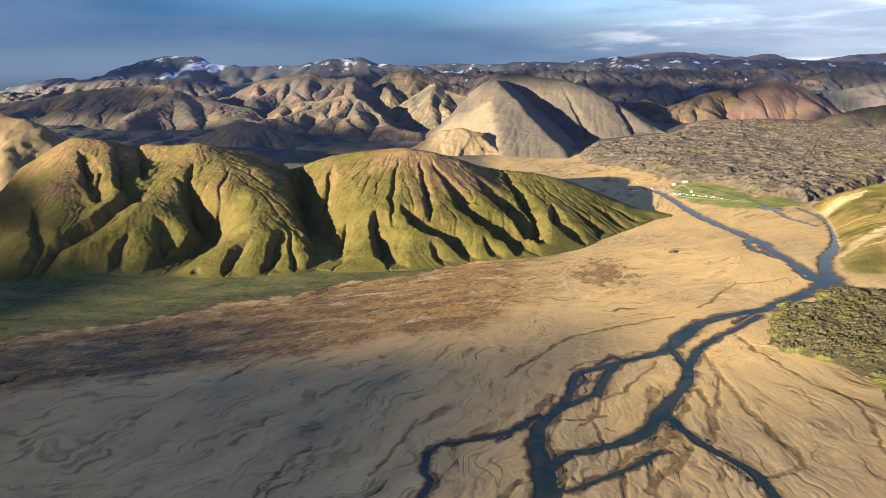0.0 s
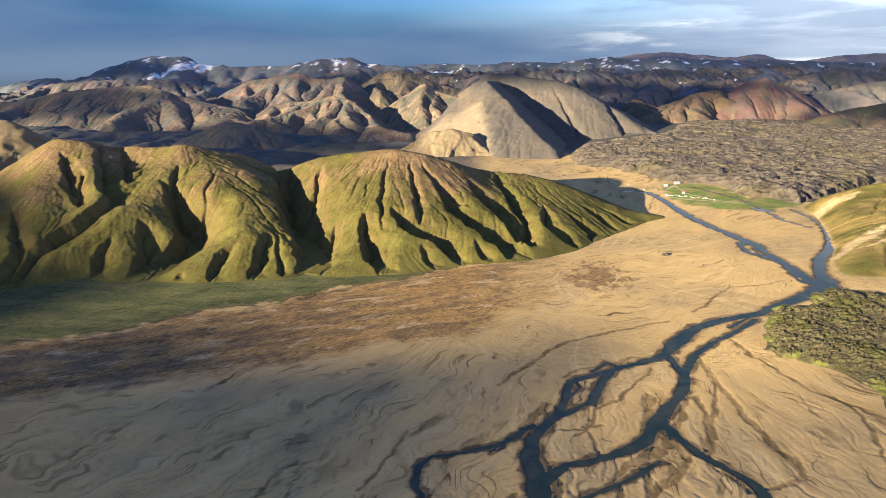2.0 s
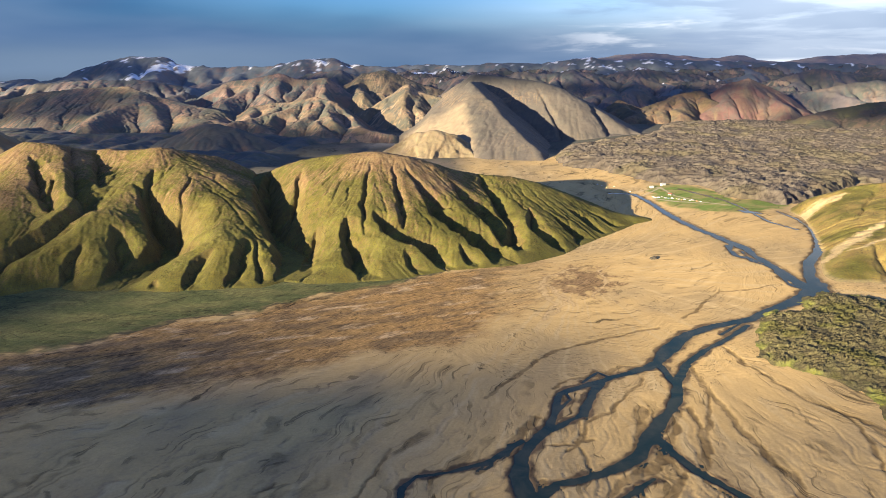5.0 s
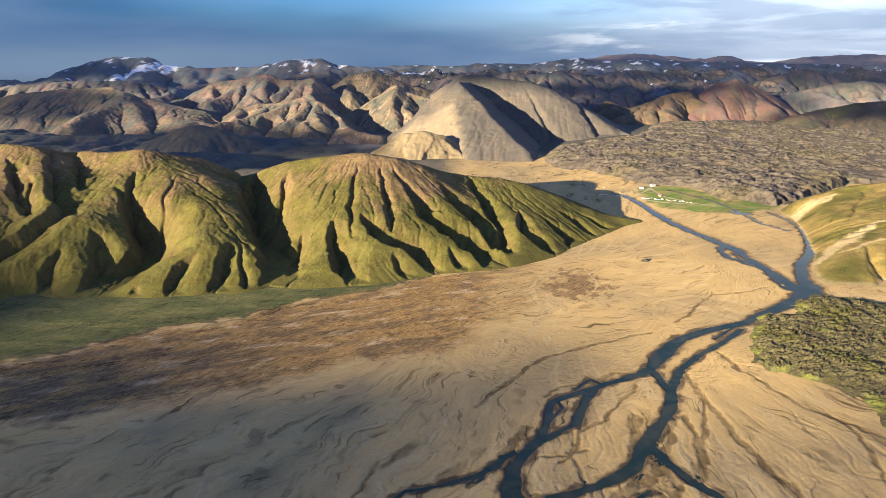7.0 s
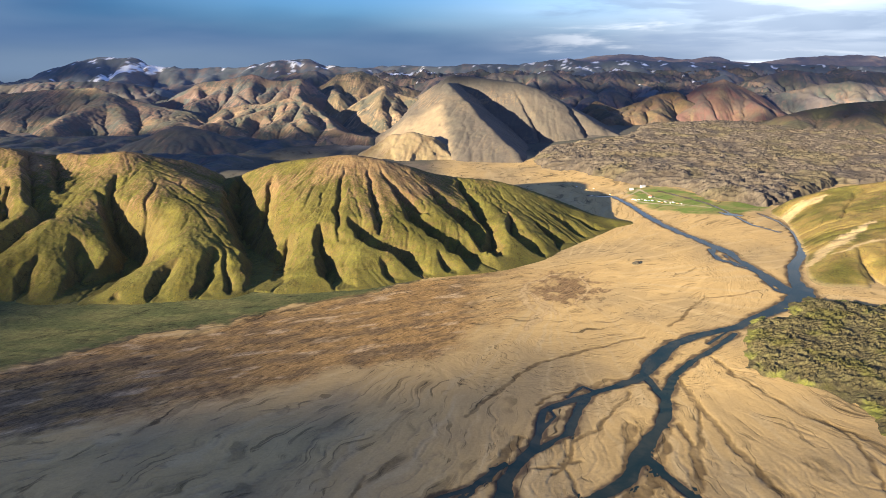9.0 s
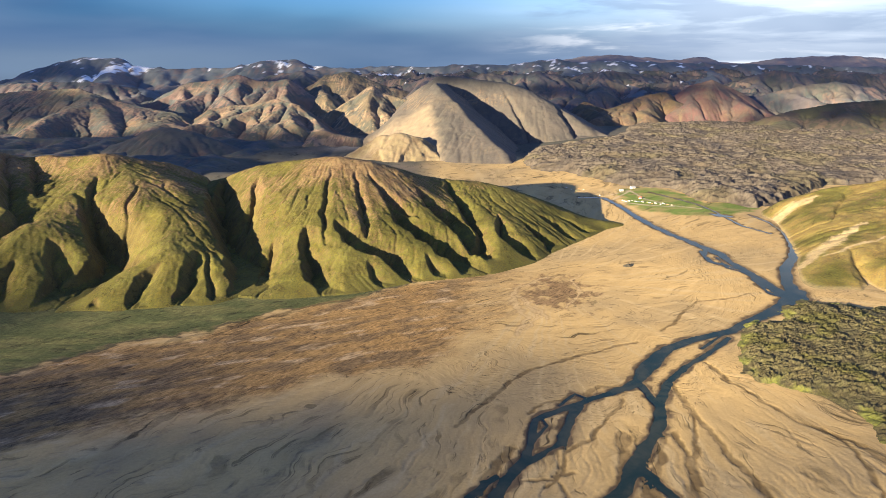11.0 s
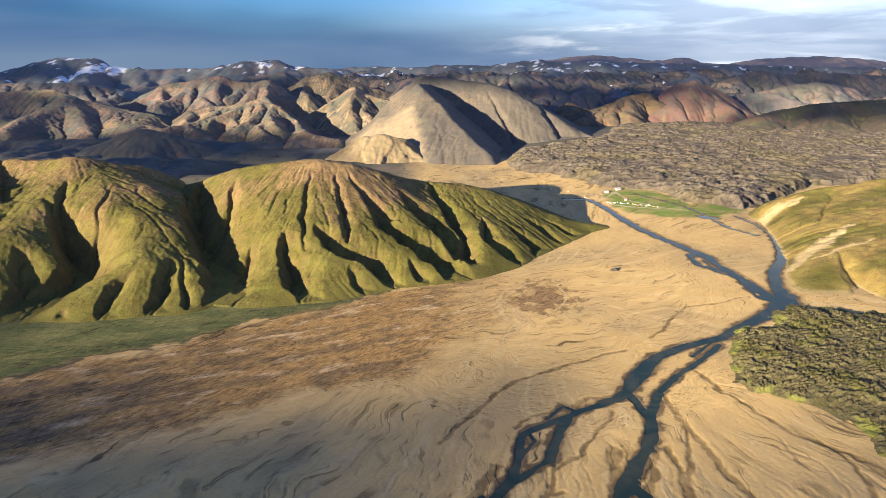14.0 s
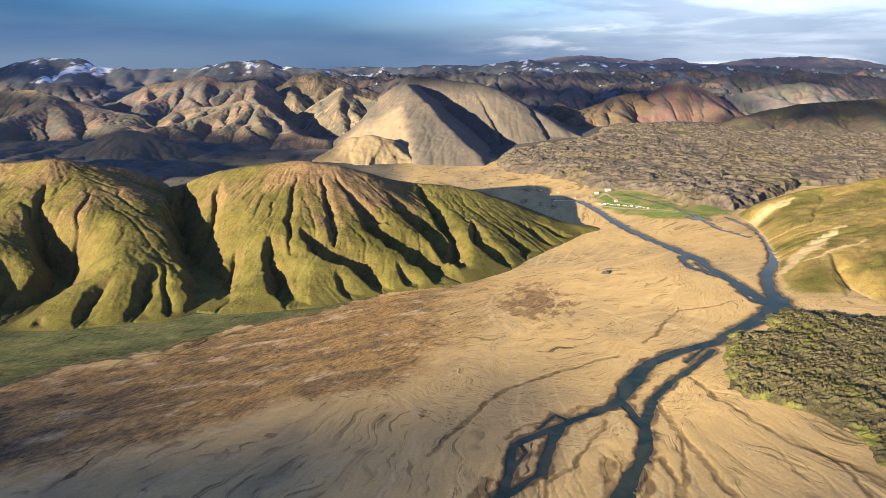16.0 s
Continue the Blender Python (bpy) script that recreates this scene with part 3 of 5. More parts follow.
BACK_HILLS = [
    [(88, 3750, 226), (244, 3750, 210), (397, 3750, 234), (552, 3750, 204), (677, 3750, 150), (773, 3750, 89)],
    [(636, 3900, 206), (789, 3900, 243), (946, 3900, 212), (1102, 3900, 190), (1229, 3900, 144)],
    [(1433, 3800, 148), (1569, 3800, 202), (1706, 3800, 237), (1879, 3800, 213), (2099, 3800, 230), (2431, 3800, 207)],
    [(1450, 3300, 143), (1594, 3300, 169), (1736, 3300, 194), (1933, 3300, 169)],
    [(-2849, 3700, 148), (-2473, 3700, 175), (-2110, 3700, 181), (-1829, 3700, 149), (-1694, 3700, 100)],
    [(-1098, 3800, 217), (-926, 3800, 236), (-759, 3800, 178), (-693, 3800, 146)],
    [(-342, 3600, 155), (-157, 3600, 214), (88, 3600, 155)],
]
CHANNELS = [
    [(246, 1462, 5), (295, 1433, 7), (308, 1355, 9), (315, 1287, 10), (320, 1231, 11), (329, 1181, 11), (339, 1132, 11), (353, 1085, 11), (362, 1050, 12), (371, 1022, 14), (377, 997, 12), (375, 964, 9), (380, 926, 11), (383, 889, 12), (385, 851, 14), (391, 817, 18)],
    [(364, 1030, 6), (351, 997, 6), (352, 968, 7), (364, 955, 5), (374, 932, 6)],
    [(512, 1228, 2.5), (522, 1169, 3), (516, 1108, 5), (500, 1049, 9), (484, 1002, 14), (464, 966, 13), (436, 929, 13), (415, 882, 14), (405, 848, 15), (400, 816, 18)],
    [(394, 1456, 1.5), (431, 1374, 1.6), (452, 1316, 1.8), (461, 1263, 2.2), (464, 1206, 3.2), (468, 1150, 3.5), (492, 1099, 3.0)],
    [(407, 836, 18.6), (364, 789, 17.5), (330, 766, 13.5), (288, 737, 11.8), (247, 724, 10.5), (210, 704, 12.2), (186, 673, 16.6), (167, 645, 12.2)],
    [(280, 721, 5.3), (248, 688, 5.5), (217, 663, 6.3), (192, 636, 7), (175, 601, 8.9), (165, 569, 9.4), (150, 541, 9.8), (130, 509, 10.9), (115, 481, 10.4), (96, 463, 7.9), (70, 450, 5.6), (47, 441, 5.2), (32, 421, 10)],
    [(170, 645, 9.4), (151, 627, 9.1), (121, 612, 6.2), (100, 600, 6.1), (76, 585, 5.5), (60, 573, 6.2), (55, 543, 6.4), (47, 517, 7.7), (34, 497, 9), (23, 472, 10.8), (21, 447, 13.8), (25, 421, 15), (26, 384, 15.7), (23, 340, 16.1)],
    [(101, 597, 7), (87, 566, 8.3), (78, 540, 7.2), (58, 521, 5.2), (39, 503, 5.1)],
    [(165, 636, 5.5), (168, 610, 5.8), (172, 585, 6.6)],
    [(135, 502, 5.4), (144, 478, 6), (154, 458, 5.8), (170, 440, 5.8), (181, 423, 7), (186, 396, 7.4), (190, 364, 7.8)],
    [(42, 393, 4.3), (66, 409, 3.3), (93, 428, 3.4), (119, 451, 4)],
    [(24, 494, 3.3), (-3, 464, 3.6), (-34, 448, 2.7), (-57, 441, 3.1), (-66, 425, 3.8), (-64, 403, 4.4), (-57, 394, 3.6), (-62, 373, 4.9), (-65, 345, 4.7)],
    [(449, 1240, 7.8), (460, 1225, 17), (475, 1215, 7.7)],
    [(320, 755, 2.5), (299, 750, 3.1), (272, 725, 3), (246, 701, 2.9)],
    [(366, 988, 2.3), (363, 941, 3), (379, 912, 3), (384, 866, 2.9)],
    [(355, 1025, 3.2), (350, 987, 3.9), (357, 959, 3.1)],
    [(80, 589, 2.4), (67, 576, 1.9), (70, 565, 2.3), (56, 543, 2.7)],
    [(130, 618, 2), (112, 609, 2), (102, 619, 2), (85, 598, 2)],
    [(376, 891, 2.9), (374, 839, 3.4), (384, 820, 4)],
]
WET_LINES = [
    [(357, 841, 2), (318, 828, 3), (283, 827, 2.9), (254, 794, 4.6), (240, 765, 5.4), (218, 750, 2.6)],
    [(192, 630, 4.6), (200, 560, 4.9), (205, 519, 5.4), (212, 467, 5), (219, 441, 4.2), (210, 426, 4.1), (192, 420, 3.5)],
    [(184, 725, 3.4), (122, 700, 4.1), (55, 657, 4.6), (17, 600, 5), (-8, 560, 4)],
    [(239, 666, 4), (258, 597, 3.8), (277, 555, 4.4), (308, 505, 4.9), (326, 473, 4.8)],
    [(132, 549, 10.8), (123, 513, 11.5), (116, 490, 9.9)],
    [(172, 549, 5.5), (168, 505, 5.8), (161, 462, 6)],
    [(81, 535, 3.9), (75, 500, 3.8), (59, 483, 3)],
    [(121, 465, 13.1), (100, 448, 10.5), (80, 424, 6.6)],
    [(-81, 475, 3), (-92, 433, 2.9), (-104, 395, 2.8)],
    [(-163, 425, 3.5), (-172, 394, 4.5), (-180, 359, 4.2)],
    [(83, 417, 4.4), (83, 390, 4.2)],
    [(106, 441, 5.1), (106, 406, 4.9), (105, 392, 4.9)],
    [(8, 402, 4.8), (-4, 380, 6.1)],
    [(143, 607, 2.9), (106, 548, 3.4), (78, 523, 3.2)],
    [(-130, 878, 3), (-148, 855, 4.9), (-181, 837, 3.9), (-216, 813, 4.8), (-248, 782, 4.6), (-267, 767, 4.6), (-287, 727, 4.4)],
    [(175, 416, 2.9), (157, 451, 1.8), (158, 483, 2.5)],
    [(152, 627, 2.2), (130, 631, 3.8), (113, 617, 3.6)],
    [(56, 583, 3.5), (75, 604, 2.9), (99, 616, 3.6)],
    [(29, 519, 3.9), (19, 503, 3.1), (11, 484, 2.4)],
    [(45, 488, 1.9), (65, 490, 1.9), (73, 507, 2.5), (73, 529, 2.6)],
    [(32, 524, 6.4), (21, 494, 4.9)],
    [(160, 549, 5.5), (144, 500, 6.4), (129, 473, 8.5)],
    [(36, 441, 9.1), (41, 413, 7.6), (36, 385, 8.2)],
    [(179, 416, 2.9), (218, 432, 2.4), (218, 459, 2.5)],
    [(148, 539, 6.8), (136, 504, 6.4), (136, 475, 4.9), (139, 458, 4.1)],
    [(198, 607, 2.2), (193, 560, 2.8), (175, 519, 4.6), (169, 483, 5)],
    [(144, 458, 6), (118, 427, 7.9), (101, 399, 8.6)],
    [(83, 501, 3.8), (65, 495, 2.5), (73, 473, 3), (74, 453, 2.9), (51, 434, 2.8)],
    [(35, 530, 6.5), (21, 508, 7.5), (9, 474, 6), (-11, 451, 4.6)],
    [(300, 653, 3.2), (305, 601, 3.1), (319, 574, 3), (336, 534, 3.6)],
    [(287, 546, 2.9), (293, 498, 2.8), (282, 451, 3.2)],
]
LAVA_FAR = [(212, 2185), (520, 2360), (690, 2800), (1000, 2900), (1400, 2900), (1850, 2800), (2008, 2525), (1295, 1592), (811, 1527), (609, 1325), (548, 1277), (469, 1353), (448, 1478), (354, 1552), (278, 1747), (184, 1862), (171, 1998)]
LAVA_NEAR = [(263, 698), (311, 741), (351, 770), (402, 804), (442, 794), (487, 770), (570, 771), (484, 601), (357, 471), (337, 502), (325, 527), (319, 562), (312, 588), (298, 605), (275, 627), (267, 641)]
CAMP_GREEN = [(344, 1505), (391, 1518), (451, 1445), (474, 1336), (558, 1330), (552, 1288), (484, 1215), (417, 1221), (352, 1284), (322, 1368)]
VEG_BAND = [(-523, 458), (-483, 479), (-389, 510), (-296, 560), (-192, 616), (-136, 650), (-42, 694), (11, 764), (73, 858), (144, 923), (166, 964), (72, 974), (14, 959), (-74, 906), (-142, 846), (-241, 787), (-299, 728), (-363, 701), (-419, 667), (-461, 620), (-568, 576), (-624, 562)]
GREEN_FLAT = [(-653, 556), (-569, 578), (-547, 602), (-466, 627), (-424, 675), (-371, 720), (-292, 751), (-271, 780), (-218, 818), (-144, 858), (-76, 928), (-202, 981), (-375, 930), (-737, 889), (-887, 786)]
CAMP_CARS = [(324, 1388), (328, 1381), (334, 1381), (346, 1371), (351, 1367), (358, 1364), (368, 1353), (378, 1346), (391, 1337)]
CAMP_TENTS = [(342, 1386), (366, 1361), (372, 1346), (385, 1336), (397, 1328), (403, 1323), (236, 1569), (243, 1546), (258, 1592), (262, 1551), (268, 1529), (251, 1524), (291, 1458)]
CAMP_HUTS = [(372, 1504), (343, 1485), (362, 1400)]
TRACKS = [[(306, 1406, 4.0), (361, 1480, 5.0), (369, 1392, 4.0), (404, 1318, 5.0), (446, 1283, 4.0)], [(320, 1379, 6.0), (357, 1339, 6.0), (402, 1309, 5.0)], [(363, 1486, 4.0), (345, 1475, 4.0), (304, 1452, 3.0)]]
PALE_RILLS = [[(59, 754, 3), (74, 803, 3.8), (59, 858, 4.2), (73, 911, 3.8), (107, 944, 3), (136, 953, 2.3)], [(97, 797, 2.8), (85, 840, 3.4), (70, 880, 2.8)], [(125, 831, 2.7), (153, 879, 3.4), (144, 928, 2.7), (168, 953, 2.3)], [(70, 762, 2.3), (89, 811, 2.8), (71, 864, 2.3)]]
MOUND_AT = (236, 978)


# ---- valley floor and river ----


def axis(lo, hi, spans, most):
    """Steps of a given size over the spans (a, b, size), wider and wider outside them."""
    mid = []
    for a, b, size in spans:
        mid += list(np.arange(a, b, size))
    out, back = [], []
    x, p = mid[-1], spans[-1][2]
    while x < hi:
        p = min(p * 1.12, most)
        x += p
        out.append(min(x, hi))
    x, p = mid[0], spans[0][2]
    while x > lo:
        p = min(p * 1.12, most)
        x -= p
        back.append(max(x, lo))
    return np.array(back[::-1] + mid + out)


def channel_field(X, Y, lines, wobble):
    """How far a place lies outside the nearest channel's bank, in metres, and that channel's width."""
    best, width = np.full(X.shape, 1e6), np.zeros(X.shape)
    for line in lines:
        d, wd = along(X, Y, line)
        e = d + wobble * np.minimum(1, wd / 6) - wd * 0.5
        width = np.where(e < best, wd, width)
        best = np.minimum(best, e)
    return best, width


def soil(X, Y, bank, width, damp):
    """Colours of the valley floor: sand, dry channels, wet margins, brown sedge, green flats."""
    C = np.zeros((*X.shape, 3)) + np.array((0.44, 0.31, 0.135))
    turn, r = np.arctan2(X - 120, 930 - Y), np.hypot(X - 120, 930 - Y)
    wx, wy = fbm(X / 70, Y / 70, 3, 5), fbm(X / 70 + 9, Y / 70, 3, 6)
    u, v = turn * 34 + 1.0 * wx, r / 300 + 0.5 * wy
    thread = crag(u, v, 4, 21)
    fine = crag(u * 3.3, v * 3.0, 4, 33)
    tone = fbm(X / 160, Y / 160, 4, 8)
    C = blend(C, (0.32, 0.236, 0.118), step(-0.2, 0.7, tone))
    C = blend(C, (0.44, 0.332, 0.17), 0.7 * step(0.1, 0.8, fbm(u * 0.8, v * 0.9, 4, 40)))
    near = step(300, 500, r) * step(-700, -300, X) * step(1250, 1000, Y)
    C = blend(C, (0.15, 0.115, 0.08), 0.35 * near * step(1.3, 1.6, thread))
    C = blend(C, (0.20, 0.15, 0.10), 0.2 * near * step(1.1, 1.6, fine))
    # brown sedge with sandy washes in it
    veg = inside(X, Y, VEG_BAND) + 15 + 18 * fbm(X / 60, Y / 60, 4, 50)
    sedge = step(-8, 18, veg) * (1 - 0.75 * step(-60, 110, X + 40 * fbm(X / 60, Y / 60, 3, 51)))
    weave = fbm(X / 45, (Y - 0.45 * X) / 20, 4, 52, 0.5)
    brown = blend(np.zeros_like(C) + np.array((0.25, 0.15, 0.055)), (0.11, 0.073, 0.04),
                  step(-0.3, 0.5, weave) * 0.8)
    brown = blend(brown, (0.36, 0.26, 0.15), step(0.35, 0.8, fbm(X / 50, (Y - 0.45 * X) / 18, 4, 54, 0.5)))
    dark = step(-180, -380, X) * step(720, 560, Y)
    brown = blend(brown, (0.10, 0.072, 0.045), 0.75 * dark * step(-0.5, 0.4, weave))
    C = blend(C, brown, sedge * 0.9)
    # patch of old turf on the sand
    turf = step(42, 22, np.hypot((X - 122) * 0.9, (Y - 890) * 0.6) + 26 * fbm(X / 24, Y / 24, 5, 60, 0.6))
    C = blend(C, (0.16, 0.10, 0.05), 0.85 * turf)
    # pale winding rills round the turf
    for line in PALE_RILLS:
        d, wide = along(X + 6 * fbm(X / 26, Y / 26, 3, 63), Y + 6 * fbm(X / 26 + 5, Y / 26, 3, 64), line)
        d = d + 0.8 * fbm(X / 9, Y / 9, 3, 62)
        C = blend(C, (0.24, 0.165, 0.085), 0.5 * step(wide * 1.6, wide * 1.0, d))
        C = blend(C, (0.47, 0.345, 0.175), 0.6 * step(wide * 0.9, wide * 0.4, d))
    # green flat under the hills
    gf = inside(X, Y, GREEN_FLAT) + 9 * fbm(X / 25, Y / 25, 4, 70)
    green = blend(np.zeros_like(C) + np.array((0.066, 0.077, 0.028)), (0.105, 0.105, 0.04),
                  step(-0.4, 0.6, fbm(X / 60, Y / 25, 4, 72)))
    C = blend(C, green, step(-4, 6, gf))
    C = blend(C, (0.05, 0.045, 0.028), 0.9 * step(4.6, 1.6, np.abs(gf + 1)) * step(-0.5, 0.0, fbm(X / 30, Y / 30, 2, 77)))
    # meadow by the huts
    cg = inside(X, Y, CAMP_GREEN) + 14 * fbm(X / 40, Y / 40, 4, 80)
    meadow = blend(np.zeros_like(C) + np.array((0.12, 0.17, 0.035)), (0.22, 0.20, 0.07),
                   step(-0.2, 0.6, fbm(X / 50, Y / 30, 4, 82)))
    C = blend(C, meadow, step(-8, 12, cg))
    for line in TRACKS:
        d, wide = along(X, Y, line)
        C = blend(C, (0.40, 0.33, 0.23), 0.8 * step(wide * 0.7, wide * 0.35, d))
    # back of the valley
    far = np.maximum(step(1300, 1420, Y) * step(-60, -160, X), step(2050, 2150, Y))
    C = blend(C, blend(np.zeros_like(C) + np.array((0.075, 0.075, 0.06)), (0.14, 0.115, 0.085),
                       step(0.0, 0.8, fbm(X / 200, Y / 200, 4, 90))), far)
    C = blend(C, (0.36, 0.29, 0.19), step(-520, -420, X) * step(-60, -200, X) * step(2250, 2320, Y) * step(2600, 2450, Y))
    # damp ground beside the water
    rim = step(2.5 + 0.45 * width, 0.0, bank + 2.5 * fbm(X / 9, Y / 9, 3, 95))
    C = blend(C, (0.14, 0.098, 0.052), 0.75 * rim * (bank > -50))
    C = blend(C, (0.075, 0.054, 0.036), 0.9 * step(4.4, 1.4, bank + 4.2 * fbm(X / 15, Y / 15, 4, 96)))
    C = blend(C, (0.125, 0.083, 0.036), 0.85 * damp)
    return C, thread, fine, np.maximum(np.maximum(sedge, 0.9 * turf) * step(4, -4, gf), 0.75 * step(-4, 4, gf))


X, Y = np.meshgrid(axis(-4950, 4950, [(-420, -110, 2.6), (-110, 350, 1.25), (350, 520, 2.0)], 160),
                   axis(-2500, 4900, [(365, 740, 1.25), (740, 1430, 2.3)], 130))
wob = 1.9 * fbm(X / 20, Y / 20, 4, 3)
bank, width = channel_field(X, Y, CHANNELS, wob)
dampd, dampw = channel_field(X + 4 * fbm(X / 36, Y / 36, 3, 17), Y + 4 * fbm(X / 36 + 6, Y / 36, 3, 18), WET_LINES, 0.6 * wob + 0.4 * fbm(X / 7, Y / 7, 3, 4))
damp = step(1.0, -0.6, dampd + 0.7 * fbm(X / 6, Y / 6, 2, 13)) * (0.65 + 0.35 * step(-0.4, 0.3, fbm(X / 20, Y / 20, 3, 12)))
C, thread, fine, sedge = soil(X, Y, bank, width, damp)
near = step(1250, 1000, Y) * step(330, 380, Y) * step(300, 500, np.hypot(X - 120, 930 - Y))
u5, v5 = np.arctan2(X - 120, 930 - Y) * 110, np.hypot(X - 120, 930 - Y) / 45
Z = valley(X, Y) + near * (0.12 * fbm(X / 14, Y / 14, 4, 2) + 0.10 * fbm(u5, v5, 4, 7) - 0.5 * step(1.3, 1.65, thread) - 0.25 * step(1.1, 1.5, fine)) + 0.25
Z = Z - 1.5 * step(1.8, -2.2, bank) - 0.5 * damp
moor = step(1330, 1500, Y) * step(-200, -420, X)
Z = Z + moor * (10 * fbm(X / 170, Y / 170, 4, 15) + 3)
ground = surface("ground", X, Y, Z, C, SAND, extra=("sedge", sedge))
tagged(ground, "pale outwash sand plain with dry channels and sedge", "ground", kind="structure")

X2, Y2 = grid(-120, 525, 330, 1500, 2.2)
b2, w2 = channel_field(X2, Y2, CHANNELS, 1.9 * fbm(X2 / 20, Y2 / 20, 4, 3))
water = surface("water", X2, Y2, valley(X2, Y2) - 0.28, None, WATER, keep=b2 < 4.0)
tagged(water, "braided blue-grey glacial river on pale sand", "river", kind="structure")

# ---- hills and mountains ----


def massif(name, lines, pitch, slope, bulge, soft, palette, material, label, gullies=(), gully=(0.75, 2.3, 1.3),
           warp=(8, 45), rough=2.0, cut=1.1, margin=60, seed=100, start=40, rounds=2, crests=1, sink=0.0, gentle=1.0, shape=None, round_off=0.0, rill=0.0):
    """A mountain: rounded crests and spurs, gullies between them, cut by running water."""
    pts = np.array([p for line in lines for p in line])
    X, Y = grid(pts[:, 0].min() - margin, pts[:, 0].max() + margin, pts[:, 1].min() - margin, pts[:, 1].max() + margin, pitch)
    amp, size = warp
    wx = X + amp * fbm(X / size, Y / size, 4, seed)
    wy = Y + amp * fbm(X / size + 40, Y / size, 4, seed + 9)
    h = shape(wx, wy) if shape else ridges(wx, wy, lines, slope, bulge, soft, crests, gentle)
    if round_off > 0:
        h = smax(ease(h, round_off / pitch), ridges(wx, wy, lines[:crests], slope * 1.5, bulge * 0.3, soft), 10) - 1
    floor = valley(X, Y)
    jag = 3.0 * fbm(X / 26, Y / 26, 4, seed + 70)
    for line in gullies:
        (ax, ay, _), tail = line[0], line[1:]
        head = (2 * ax - tail[0][0], 2 * ay - tail[0][1], 0)
        d, deep = beside(wx, wy, [(0.5 * (ax + head[0]), 0.5 * (ay + head[1]), 0)] + line)
        d = d + jag * np.minimum(1, deep / 14)
        # the bank that turns from the evening sun is steep, the other one lies back
        bluff, back = 1.6 + gully[0] * deep, 3.0 + gully[1] * deep
        cutin = np.where(d < 0, np.clip(1 + d / bluff, 0, 1), np.clip(1 - d / back, 0, 1) ** 1.6)
        h = h - np.minimum(gully[2] * deep * cutin, np.maximum(0.85 * (h - floor) - 1.5, 0))
    h = h - sink * step(28, 4, h - floor)
    body = step(0, 25, h - floor)
    h = h + body * rough * fbm(X / (9 + 10 * rough), Y / (9 + 10 * rough), 5, seed + 20, 0.5)
    h, flow = drainage(h, rounds, cut, start)
    wash = streaks(ease(h, 3), fbm(X / (pitch * 1.8), Y / (pitch * 1.8), 3, seed + 31), 6)
    wash = wash * 0.42 / wash.std()
    h = h + rill * wash * step(2, 20, h - floor)
    gy, gx = np.gradient(h, pitch)
    rel = h - floor
    C = palette(X, Y, h, rel, np.hypot(gx, gy), flow, wash)
    ob = surface(name, X, Y, np.maximum(h, floor - 6), C, material, keep=rel > -3)
    return tagged(ob, label, "mountain")


def tones(X, *rgb):
    return np.zeros((*X.shape, 3)) + np.array(rgb)


def mossy(bare, seed, height=130.0, scar=None):
    """Moss on rhyolite: bare tan crests, brown gullies."""
    def palette(X, Y, h, rel, steep, flow, wash):
        C = tones(X, 0.096, 0.087, 0.021)
        C = blend(C, (0.062, 0.059, 0.013), step(-0.4, 0.6, fbm(X / 90, Y / 90, 3, seed) + 0.4 * wash))
        C = blend(C, (0.118, 0.101, 0.019), 0.6 * step(0.0, 0.6, 0.6 * wash + 0.5 * fbm(X / 40, Y / 40, 3, seed + 3)))
        top = rel / height + 0.42 * fbm(X / 90, Y / 90, 4, seed + 5) + 0.5 * wash + bare - 0.72
        if scar:
            top = top + 0.42 * step(scar[2], 0.3 * scar[2], np.hypot(X - scar[0], Y - scar[1]))
        C = blend(C, (0.141, 0.092, 0.043), step(0.0, 0.4, top))
        C = blend(C, (0.185, 0.127, 0.067), 0.8 * step(0.25, 0.7, top + 0.4 * wash))
        C = blend(C, (0.089, 0.058, 0.028), 0.5 * step(0.35, 1.1, flow * 0.5 + wash * 0.6) * step(0.2, 0.5, steep))
        C = blend(C, (0.056, 0.041, 0.024), 0.6 * step(1.3, 2.4, flow) * step(0.25, 0.5, steep))
        C = blend(C, (0.111, 0.068, 0.037), 0.35 * step(0.8, 1.1, steep + 0.35 * wash))
        return C
    return palette


def bank_side(X, Y, h, rel, steep, flow, wash):
    """Yellow-green turf with pale slips and a sandy foot along the river."""
    C = mossy(0.1, 390, 150)(X, Y, h, rel, steep, flow, wash)
    C = blend(C, (0.198, 0.144, 0.047), 0.85 * step(-0.5, 0.5, fbm(X / 60, Y / 60, 4, 395)))
    for line in BARE_STRIPS:
        d, wide = along(X + 6 * fbm(X / 25, Y / 25, 3, 396), Y + 6 * fbm(X / 25 + 3, Y / 25, 3, 397), line)
        C = blend(C, (0.360, 0.279, 0.153), 0.85 * step(1.0, 0.45, d / wide - 0.35 * wash))
    C = blend(C, (0.324, 0.252, 0.153), step(2.6, 1.0, rel) * 0.4)
    return C


